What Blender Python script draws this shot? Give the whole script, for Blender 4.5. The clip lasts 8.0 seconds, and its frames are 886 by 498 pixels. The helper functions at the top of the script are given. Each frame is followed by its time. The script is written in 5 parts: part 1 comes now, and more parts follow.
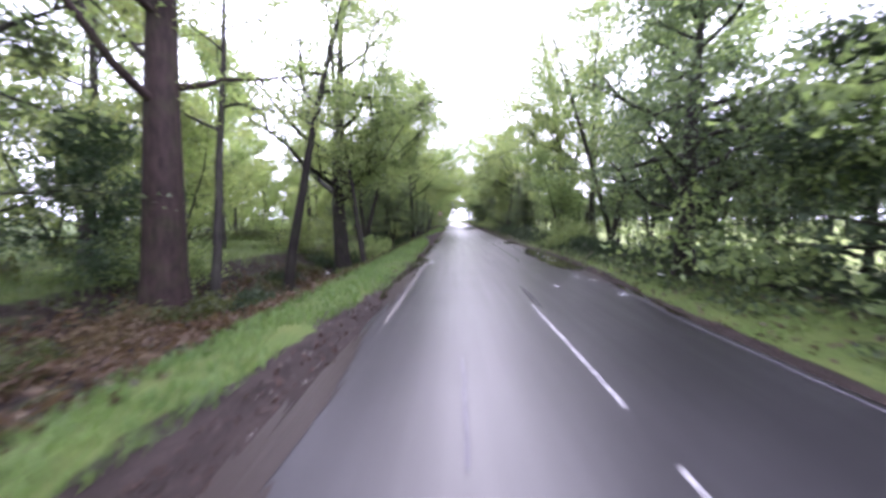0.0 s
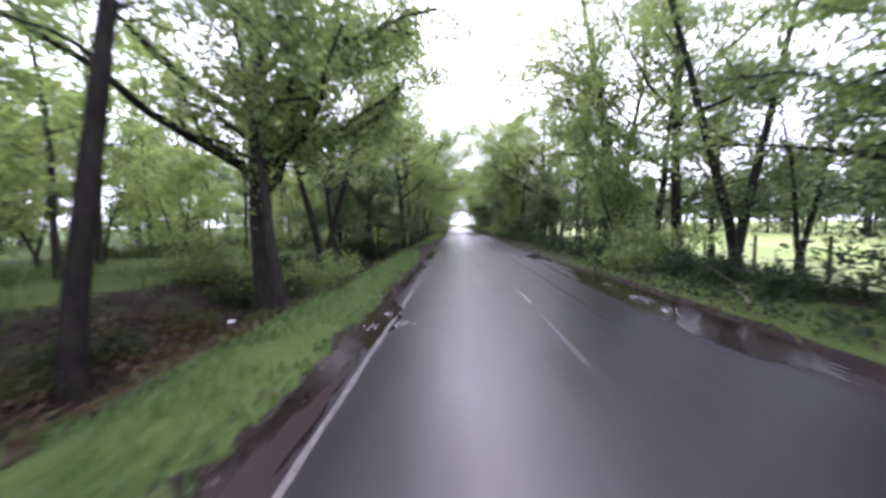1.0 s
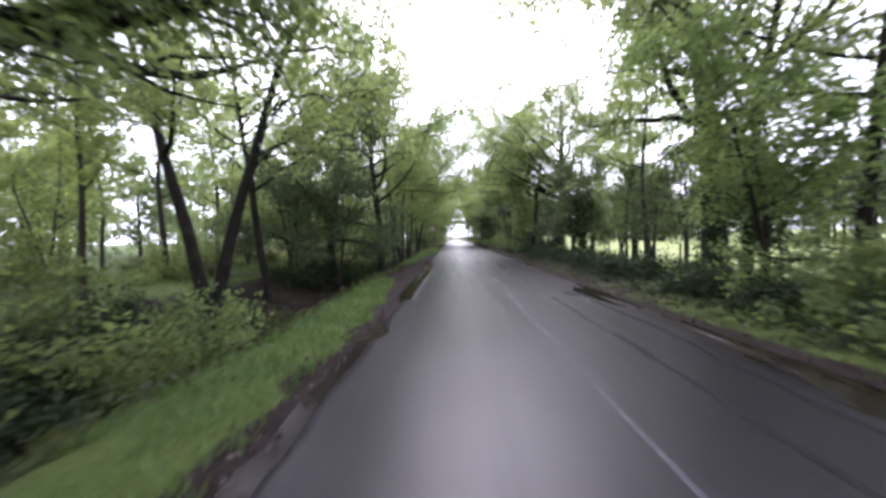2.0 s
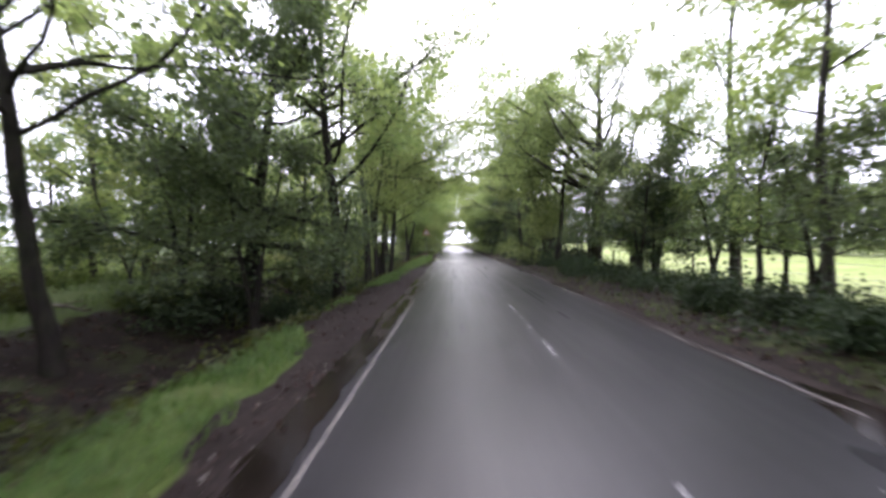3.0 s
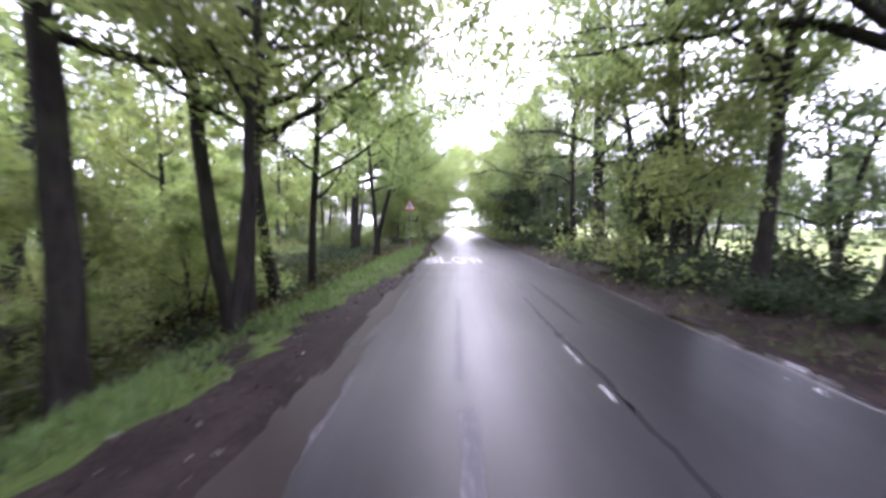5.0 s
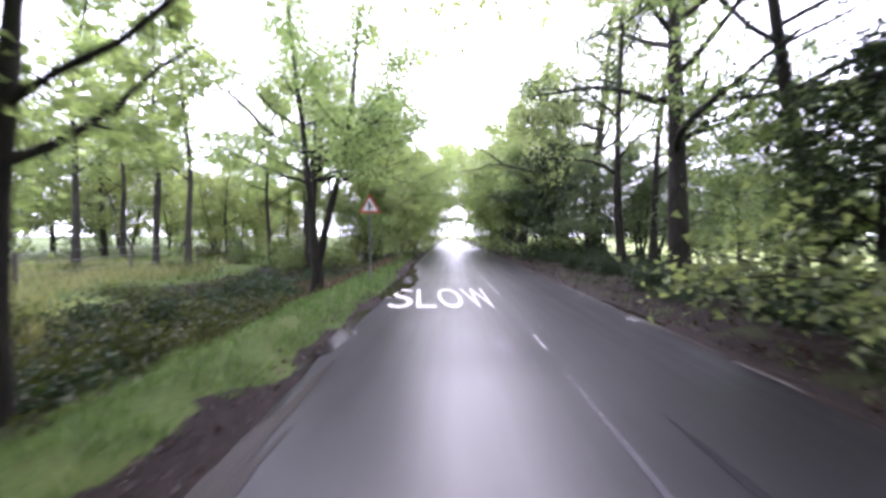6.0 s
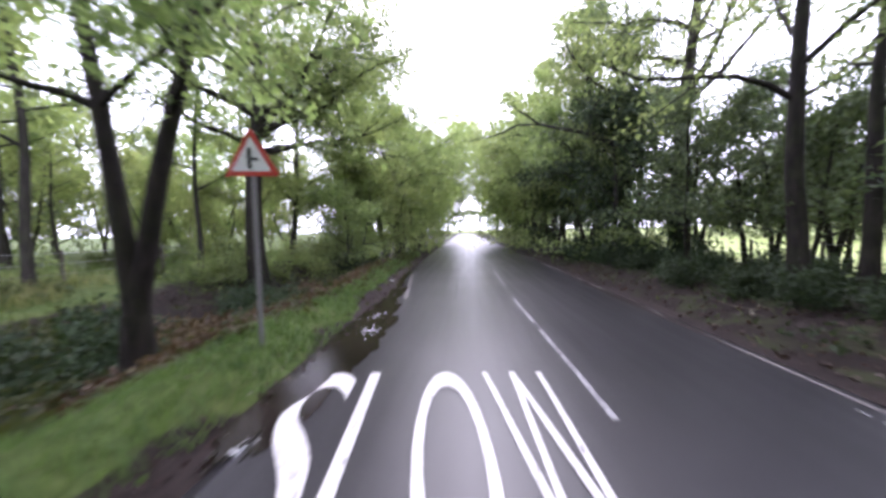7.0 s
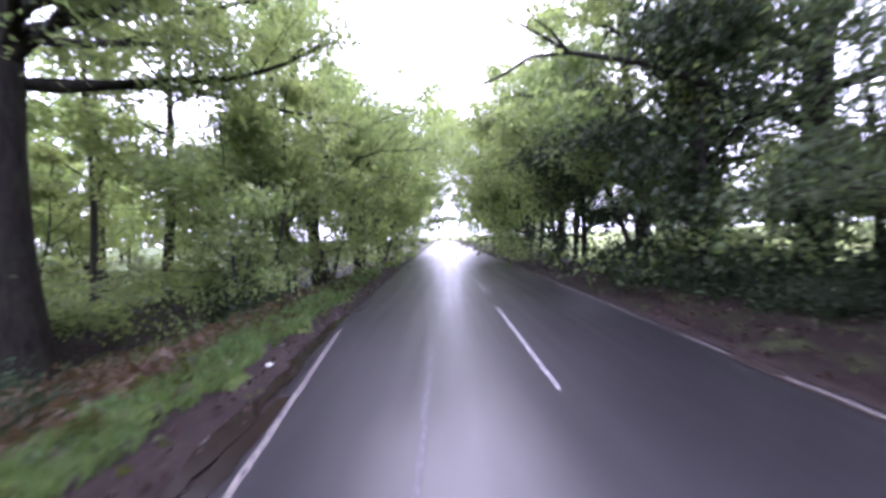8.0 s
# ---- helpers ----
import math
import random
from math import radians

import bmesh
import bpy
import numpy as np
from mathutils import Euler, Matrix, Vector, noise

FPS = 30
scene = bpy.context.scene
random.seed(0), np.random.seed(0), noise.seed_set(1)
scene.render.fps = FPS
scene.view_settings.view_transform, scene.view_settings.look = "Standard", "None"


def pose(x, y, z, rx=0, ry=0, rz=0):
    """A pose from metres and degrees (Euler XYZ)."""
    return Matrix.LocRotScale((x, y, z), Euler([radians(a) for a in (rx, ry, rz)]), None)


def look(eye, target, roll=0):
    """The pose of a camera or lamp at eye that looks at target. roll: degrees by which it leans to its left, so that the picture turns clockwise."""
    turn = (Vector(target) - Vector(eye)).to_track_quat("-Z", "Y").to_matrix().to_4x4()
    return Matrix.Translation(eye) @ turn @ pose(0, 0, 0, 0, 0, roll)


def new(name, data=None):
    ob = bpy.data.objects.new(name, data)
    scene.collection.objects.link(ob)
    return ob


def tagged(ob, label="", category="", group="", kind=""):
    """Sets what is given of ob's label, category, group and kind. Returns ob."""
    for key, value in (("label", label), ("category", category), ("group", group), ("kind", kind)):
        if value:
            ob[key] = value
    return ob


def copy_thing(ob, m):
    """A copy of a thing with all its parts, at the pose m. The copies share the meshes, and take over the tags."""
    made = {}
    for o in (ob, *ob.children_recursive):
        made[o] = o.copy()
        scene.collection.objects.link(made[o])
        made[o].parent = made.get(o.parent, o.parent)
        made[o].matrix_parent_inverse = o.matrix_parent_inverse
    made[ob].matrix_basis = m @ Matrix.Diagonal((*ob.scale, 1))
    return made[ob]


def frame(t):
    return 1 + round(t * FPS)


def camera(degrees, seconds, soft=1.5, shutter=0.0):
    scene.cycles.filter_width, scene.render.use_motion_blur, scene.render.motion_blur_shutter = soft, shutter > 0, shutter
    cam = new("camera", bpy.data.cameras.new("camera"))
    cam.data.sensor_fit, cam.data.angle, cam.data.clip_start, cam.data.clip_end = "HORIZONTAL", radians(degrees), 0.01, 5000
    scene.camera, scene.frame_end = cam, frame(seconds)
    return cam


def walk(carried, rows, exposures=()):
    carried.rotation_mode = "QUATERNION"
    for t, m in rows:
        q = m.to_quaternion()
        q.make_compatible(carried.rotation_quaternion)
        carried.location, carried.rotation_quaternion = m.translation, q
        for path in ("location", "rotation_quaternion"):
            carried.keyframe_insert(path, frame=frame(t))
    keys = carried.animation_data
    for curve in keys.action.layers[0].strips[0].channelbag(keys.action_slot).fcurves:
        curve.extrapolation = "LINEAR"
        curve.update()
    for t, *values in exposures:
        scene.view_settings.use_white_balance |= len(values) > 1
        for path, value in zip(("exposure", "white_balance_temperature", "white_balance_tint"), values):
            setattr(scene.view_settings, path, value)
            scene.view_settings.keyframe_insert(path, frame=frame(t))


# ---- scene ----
cam = camera(103.9, 8.0, soft=3.2, shutter=0.35)
PATH = [
    (0.0, pose(0.00, 0.00, 1.8, 85.14, 0.00, 2.05)),
    (0.1, pose(0.00, 0.82, 1.8, 85.99, 0.00, 2.05)),
    (0.2, pose(0.00, 1.66, 1.8, 87.40, 0.00, 2.90)),
    (0.3, pose(0.00, 2.48, 1.8, 89.85, 0.00, 3.00)),
    (0.4, pose(0.00, 3.31, 1.8, 89.47, 0.00, 2.42)),
    (0.5, pose(0.00, 4.13, 1.8, 90.22, 0.00, 2.15)),
    (0.6, pose(0.00, 4.96, 1.8, 89.38, 0.14, 2.44)),
    (0.7, pose(0.00, 5.77, 1.8, 88.92, 0.28, 3.00)),
    (0.8, pose(0.00, 6.60, 1.8, 89.49, 0.42, 2.71)),
    (0.9, pose(0.00, 7.42, 1.8, 87.06, 0.56, 2.74)),
    (1.0, pose(0.00, 8.23, 1.8, 85.92, 0.70, 2.29)),
    (1.1, pose(0.00, 9.05, 1.8, 85.73, 0.88, 1.84)),
    (1.2, pose(0.00, 9.87, 1.8, 86.21, 1.06, 1.74)),
    (1.3, pose(0.00, 10.68, 1.8, 86.69, 1.24, 1.75)),
    (1.4, pose(0.00, 11.50, 1.8, 85.57, 1.42, 1.68)),
    (1.5, pose(0.00, 12.31, 1.8, 86.04, 1.60, 2.16)),
    (1.6, pose(0.00, 13.12, 1.8, 86.43, 1.60, 2.15)),
    (1.7, pose(0.00, 13.93, 1.8, 86.89, 1.60, 1.94)),
    (2.8, pose(0.00, 22.75, 1.8, 88.64, 0.60, 1.51)),
    (2.9, pose(0.00, 23.54, 1.8, 88.26, 0.50, 1.22)),
    (3.0, pose(0.00, 24.33, 1.8, 88.92, 0.40, 1.49)),
    (3.1, pose(0.00, 25.12, 1.8, 87.97, 0.30, 0.74)),
    (3.2, pose(0.00, 25.91, 1.8, 87.67, 0.20, -0.96)),
    (3.3, pose(0.00, 26.70, 1.8, 86.84, 0.10, -0.58)),
    (3.4, pose(0.00, 27.48, 1.8, 87.21, 0.00, 0.36)),
    (3.5, pose(0.00, 28.27, 1.8, 87.21, -0.10, 1.38)),
    (3.6, pose(0.00, 29.05, 1.8, 87.40, -0.02, 1.77)),
    (3.7, pose(0.00, 29.83, 1.8, 88.63, 0.06, 1.77)),
    (3.8, pose(0.00, 30.61, 1.8, 88.63, 0.14, 2.44)),
    (3.9, pose(0.00, 31.38, 1.8, 86.93, 0.22, 2.16)),
    (4.0, pose(0.00, 32.16, 1.8, 84.58, 0.30, 0.01)),
    (4.1, pose(0.00, 32.94, 1.8, 86.55, 0.36, -0.75)),
    (4.2, pose(0.00, 33.70, 1.8, 85.43, 0.42, 0.01)),
    (4.3, pose(0.00, 34.48, 1.8, 86.45, 0.48, -0.18)),
    (4.4, pose(0.00, 35.24, 1.8, 86.93, 0.54, 0.86)),
    (4.5, pose(0.00, 36.02, 1.8, 87.69, 0.60, 1.04)),
    (4.6, pose(0.00, 36.78, 1.8, 88.16, 0.38, 2.07)),
    (4.7, pose(0.00, 37.54, 1.8, 87.69, 0.16, 2.71)),
    (4.8, pose(0.00, 38.31, 1.8, 85.99, -0.06, 2.79)),
    (4.9, pose(0.00, 39.07, 1.8, 86.45, -0.28, 1.75)),
    (5.0, pose(0.00, 39.83, 1.8, 85.98, -0.50, 2.20)),
    (5.1, pose(0.02, 40.58, 1.8, 85.51, -0.40, 1.84)),
    (5.2, pose(0.04, 41.34, 1.8, 85.61, -0.30, 1.18)),
    (6.3, pose(0.23, 49.52, 1.8, 88.16, 0.30, 1.49)),
    (6.4, pose(0.25, 50.25, 1.8, 87.51, 0.45, 2.45)),
    (6.5, pose(0.25, 50.98, 1.8, 84.99, 0.60, 3.23)),
    (6.6, pose(0.25, 51.71, 1.8, 87.44, 0.70, 3.30)),
    (6.7, pose(0.25, 52.44, 1.8, 85.66, 0.80, 3.33)),
    (6.8, pose(0.25, 53.17, 1.8, 86.14, 0.90, 3.61)),
    (6.9, pose(0.25, 53.89, 1.8, 85.68, 1.00, 3.91)),
    (7.0, pose(0.25, 54.61, 1.8, 86.91, 1.10, 3.42)),
    (7.1, pose(0.25, 55.33, 1.8, 86.89, 1.04, 3.05)),
    (7.2, pose(0.25, 56.04, 1.8, 87.17, 0.98, 2.67)),
    (7.3, pose(0.25, 56.76, 1.8, 86.85, 0.92, 1.26)),
    (7.4, pose(0.25, 57.47, 1.8, 86.63, 0.86, -0.63)),
    (7.5, pose(0.25, 58.18, 1.8, 86.82, 0.80, -0.73)),
    (7.6, pose(0.25, 58.89, 1.8, 86.14, 1.08, -1.84)),
    (7.7, pose(0.25, 59.59, 1.8, 86.33, 1.36, -1.53)),
    (7.8, pose(0.25, 60.30, 1.8, 86.80, 1.64, -1.25)),
    (7.9, pose(0.25, 61.00, 1.8, 88.14, 1.92, -0.62)),
    (8.0, pose(0.25, 61.69, 1.8, 87.96, 2.20, -0.04)),
]
walk(cam, PATH, exposures=((0.0, 1.85, 5760, 28), (1.5, 1.33, 5850, 25), (3.5, 1.46, 6150, 20), (4.0, 1.83, 5900, 26), (4.5, 2.1, 5720, 31), (5.2, 2.1, 5800, 30), (6.5, 1.8, 5820, 27), (7.0, 1.65, 5860, 26), (7.5, 1.8, 5680, 30), (8.0, 2.02, 5480, 37)))

# ---- sky and light: a bright wet overcast day ----
world = bpy.data.worlds.new("overcast_sky")
scene.world = world
world.use_nodes = True
wn, wl = world.node_tree.nodes, world.node_tree.links
wn.clear()
sky = wn.new("ShaderNodeTexSky")
sky.sky_type, sky.sun_disc = "NISHITA", False
sky.sun_elevation, sky.sun_rotation = radians(45), radians(0)
sky.air_density, sky.dust_density, sky.ozone_density = 1.0, 6.0, 1.0
cloud = wn.new("ShaderNodeMix")
cloud.data_type = "RGBA"
cloud.inputs["Factor"].default_value = 0.75
cloud.inputs["B"].default_value = (15.5, 15.6, 17.2, 1)
bg = wn.new("ShaderNodeBackground")
bg.inputs["Strength"].default_value = 0.12
wo = wn.new("ShaderNodeOutputWorld")
wl.new(sky.outputs["Color"], cloud.inputs["A"])
wl.new(cloud.outputs["Result"], bg.inputs["Color"])
wl.new(bg.outputs["Background"], wo.inputs["Surface"])

sun_data = bpy.data.lights.new("sun", "SUN")
sun_data.energy, sun_data.angle, sun_data.color = 0.6, radians(35), (0.97, 0.985, 1.0)
sun = new("sun", sun_data)
sun.matrix_world = look((2, 100, 100), (0, 0, 0))


# ---- helpers for meshes ----
def link_mesh(name, verts, faces, material, parent=None, smooth=False):
    """One mesh object from numpy or list data."""
    me = bpy.data.meshes.new(name)
    verts = np.asarray(verts, dtype=np.float32)
    if isinstance(faces, np.ndarray):
        k = faces.shape[1]
        me.vertices.add(len(verts))
        me.vertices.foreach_set("co", verts.ravel())
        me.loops.add(faces.size)
        me.loops.foreach_set("vertex_index", faces.astype(np.int32).ravel())
        me.polygons.add(len(faces))
        me.polygons.foreach_set("loop_start", np.arange(0, faces.size, k, dtype=np.int32))
        me.update(calc_edges=True)
    else:
        me.from_pydata(verts.tolist(), [], faces)
    me.materials.append(material)
    if smooth:
        me.polygons.foreach_set("use_smooth", np.ones(len(me.polygons), dtype=bool))
    me.update()
    ob = new(name, me)
    if parent:
        ob.parent = parent
    return ob


def part(name, bm, material, parent, label=""):
    """Links a bmesh as one mesh object under a thing or a part."""
    me = bpy.data.meshes.new(name)
    bm.to_mesh(me)
    bm.free()
    me.materials.append(material)
    ob = new(name, me)
    ob.parent = parent
    return tagged(ob, label)


def box_bm(sx, sy, sz, at=(0, 0, 0), bevel=0.0):
    bm = bmesh.new()
    bmesh.ops.create_cube(bm, size=1.0, matrix=Matrix.Translation(at) @ Matrix.Diagonal((sx, sy, sz, 1)))
    if bevel:
        bmesh.ops.bevel(bm, geom=bm.edges[:], offset=bevel, segments=2, affect="EDGES")
    return bm


def rod_bm(r1, r2, length, at=(0, 0, 0), sides=12):
    bm = bmesh.new()
    bmesh.ops.create_cone(bm, cap_ends=True, segments=sides, radius1=r1, radius2=r2, depth=length,
                          matrix=Matrix.Translation(at) @ Matrix.Translation((0, 0, length / 2)))
    return bm


# ---- materials ----
def material(name):
    m = bpy.data.materials.new(name)
    m.use_nodes = True
    return m, m.node_tree.nodes, m.node_tree.links, m.node_tree.nodes["Principled BSDF"]


def noise_node(n, l, scale, detail=4.0, rough=0.55, coords="Object", stretch=None):
    tc = n.new("ShaderNodeTexCoord")
    no = n.new("ShaderNodeTexNoise")
    no.inputs["Scale"].default_value, no.inputs["Detail"].default_value, no.inputs["Roughness"].default_value = scale, detail, rough
    if stretch:
        mp = n.new("ShaderNodeMapping")
        mp.inputs["Scale"].default_value = stretch
        l.new(tc.outputs[coords], mp.inputs["Vector"])
        l.new(mp.outputs["Vector"], no.inputs["Vector"])
    else:
        l.new(tc.outputs[coords], no.inputs["Vector"])
    return no.outputs["Fac"]


def ramp(n, l, fac, stops):
    r = n.new("ShaderNodeValToRGB")
    while len(r.color_ramp.elements) < len(stops):
        r.color_ramp.elements.new(0.5)
    for e, (p, c) in zip(r.color_ramp.elements, stops):
        e.position, e.color = p, ((*c, 1) if len(c) == 3 else c)
    l.new(fac, r.inputs["Fac"])
    return r.outputs["Color"]


def mix(n, l, fac, a, b, mode="MIX"):
    m = n.new("ShaderNodeMix")
    m.data_type, m.blend_type = "RGBA", mode
    for value, key in ((fac, "Factor"), (a, "A"), (b, "B")):
        if isinstance(value, (int, float)):
            m.inputs[key].default_value = value
        elif isinstance(value, tuple):
            m.inputs[key].default_value = (*value, 1)
        else:
            l.new(value, m.inputs[key])
    return m.outputs["Result"]


def bump(n, l, height, strength, distance, bsdf):
    b = n.new("ShaderNodeBump")
    b.inputs["Strength"].default_value, b.inputs["Distance"].default_value = strength, distance
    l.new(height, b.inputs["Height"])
    l.new(b.outputs["Normal"], bsdf.inputs["Normal"])


def value_ramp(n, l, fac, a, b, lo=0.35, hi=0.65):
    m = n.new("ShaderNodeMapRange")
    m.inputs["From Min"].default_value, m.inputs["From Max"].default_value = lo, hi
    m.inputs["To Min"].default_value, m.inputs["To Max"].default_value = a, b
    l.new(fac, m.inputs["Value"])
    return m.outputs["Result"]


def leaf_material(name, dark, light, translucent=0.4, rough=0.45):
    m, n, l, p = material(name)
    geo = n.new("ShaderNodeNewGeometry")
    info = n.new("ShaderNodeObjectInfo")
    patch = noise_node(n, l, 0.7, 3)
    col = ramp(n, l, geo.outputs["Random Per Island"], [(0.0, dark), (0.7, tuple((a + b) / 2 for a, b in zip(dark, light))), (1.0, light)])
    col = mix(n, l, value_ramp(n, l, patch, 0.0, 0.6, 0.4, 0.62), col, light)
    hsv = n.new("ShaderNodeHueSaturation")
    l.new(value_ramp(n, l, info.outputs["Random"], 0.485, 0.515, 0, 1), hsv.inputs["Hue"])
    l.new(value_ramp(n, l, info.outputs["Random"], 0.85, 1.15, 0, 1), hsv.inputs["Value"])
    hsv.inputs["Saturation"].default_value = 0.86
    l.new(col, hsv.inputs["Color"])
    l.new(hsv.outputs["Color"], p.inputs["Base Color"])
    p.inputs["Roughness"].default_value = rough
    p.inputs["Specular IOR Level"].default_value = 0.2
    tr = n.new("ShaderNodeBsdfTranslucent")
    bright = mix(n, l, 1.0, hsv.outputs["Color"], (1.62, 1.68, 0.95), "MULTIPLY")
    l.new(bright, tr.inputs["Color"])
    ms = n.new("ShaderNodeMixShader")
    ms.inputs["Fac"].default_value = translucent
    l.new(p.outputs["BSDF"], ms.inputs[1])
    l.new(tr.outputs["BSDF"], ms.inputs[2])
    l.new(ms.outputs["Shader"], n["Material Output"].inputs["Surface"])
    return m


def bark_material(name, dark, light, moss=0.3):
    m, n, l, p = material(name)
    ridge = noise_node(n, l, 9.0, 6, 0.65, stretch=(1, 1, 0.22))
    blot = noise_node(n, l, 1.1, 3)
    col = ramp(n, l, ridge, [(0.3, dark), (0.7, light)])
    green = noise_node(n, l, 2.3, 4)
    col = mix(n, l, value_ramp(n, l, green, 0.0, moss, 0.45, 0.7), col, (0.06, 0.085, 0.025))
    col = mix(n, l, value_ramp(n, l, blot, 0.0, 0.35, 0.5, 0.75), col, tuple(c * 0.5 for c in dark))
    l.new(col, p.inputs["Base Color"])
    p.inputs["Roughness"].default_value = 0.75
    p.inputs["Specular IOR Level"].default_value = 0.15
    bump(n, l, ridge, 0.9, 0.03, p)
    return m


LEAF_OAK = leaf_material("oak_leaves", (0.074, 0.110, 0.046), (0.208, 0.256, 0.112), 0.64)
LEAF_BIRCH = leaf_material("birch_leaves", (0.105, 0.146, 0.060), (0.246, 0.292, 0.126), 0.64)
# Holly green, taken darker so hedge bottoms and ditch hold their shade.
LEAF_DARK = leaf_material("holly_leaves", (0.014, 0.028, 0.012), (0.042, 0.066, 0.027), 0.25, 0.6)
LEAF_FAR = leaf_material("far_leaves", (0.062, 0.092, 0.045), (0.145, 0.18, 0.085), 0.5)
LEAF_HEDGE = leaf_material("hawthorn_leaves", (0.034, 0.054, 0.028), (0.10, 0.13, 0.062), 0.45)
LEAF_BRAMBLE = leaf_material("bramble_leaves", (0.026, 0.038, 0.010), (0.080, 0.092, 0.027))
LEAF_RUST = leaf_material("bracken_leaves", (0.06, 0.032, 0.016), (0.105, 0.075, 0.036), 0.3)
LITTER_LEAF = leaf_material("fallen_leaves", (0.018, 0.010, 0.007), (0.058, 0.029, 0.018), 0.1)
STRAW_BLADE = leaf_material("dry_grass_blades", (0.13, 0.14, 0.05), (0.30, 0.29, 0.125), 0.35)
GRASS_BLADE = leaf_material("grass_blades", (0.045, 0.09, 0.020), (0.115, 0.17, 0.045), 0.35)
BARK_OAK = bark_material("oak_bark", (0.008, 0.0065, 0.006), (0.033, 0.027, 0.024), 0.15)
BARK_PINE = bark_material("pine_bark", (0.013, 0.008, 0.007), (0.046, 0.030, 0.027), 0.15)
BARK_THIN = bark_material("wet_birch_bark", (0.014, 0.012, 0.011), (0.062, 0.055, 0.048), 0.2)
BARK_PALE = bark_material("pale_dead_wood", (0.08, 0.066, 0.052), (0.22, 0.195, 0.155), 0.2)


def road_material():
    m, n, l, p = material("wet_asphalt")
    grain = noise_node(n, l, 90.0, 4, 0.7)
    patch = noise_node(n, l, 0.55, 4, stretch=(1.2, 0.25, 1))
    streak = noise_node(n, l, 2.2, 3, stretch=(1.6, 0.08, 1))
    col = ramp(n, l, patch, [(0.3, (0.0125, 0.0113, 0.0130)), (0.7, (0.0215, 0.0192, 0.0222))])
    col = mix(n, l, value_ramp(n, l, grain, 0.0, 0.5, 0.45, 0.8), col, (0.042, 0.038, 0.044))
    track = noise_node(n, l, 1.0, 5, 0.6, stretch=(3.2, 0.035, 1))
    col = mix(n, l, value_ramp(n, l, track, 0.0, 0.5, 0.45, 0.75), col, (0.034, 0.031, 0.035))
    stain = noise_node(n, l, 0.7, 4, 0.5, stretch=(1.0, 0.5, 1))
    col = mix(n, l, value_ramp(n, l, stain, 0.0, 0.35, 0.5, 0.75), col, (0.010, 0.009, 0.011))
    # Right lane: the hedge trees' dimness painted into base colour, slightly rougher too.
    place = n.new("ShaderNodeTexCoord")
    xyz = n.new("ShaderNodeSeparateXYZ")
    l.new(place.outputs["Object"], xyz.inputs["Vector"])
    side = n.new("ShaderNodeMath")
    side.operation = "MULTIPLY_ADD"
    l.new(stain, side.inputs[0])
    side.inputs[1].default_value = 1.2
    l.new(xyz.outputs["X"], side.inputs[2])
    right_shade = value_ramp(n, l, side.outputs[0], 0.0, 1.0, 1.7, 3.4)
    l.new(mix(n, l, right_shade, col, (0.0115, 0.0102, 0.0120)), p.inputs["Base Color"])
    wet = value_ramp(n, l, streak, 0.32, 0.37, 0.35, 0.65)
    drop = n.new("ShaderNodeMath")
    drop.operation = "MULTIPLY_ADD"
    l.new(right_shade, drop.inputs[0])
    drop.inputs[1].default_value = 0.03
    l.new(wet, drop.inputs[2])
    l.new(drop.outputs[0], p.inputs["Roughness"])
    p.inputs["Specular IOR Level"].default_value = 0.29
    bump(n, l, grain, 0.18, 0.005, p)
    return m


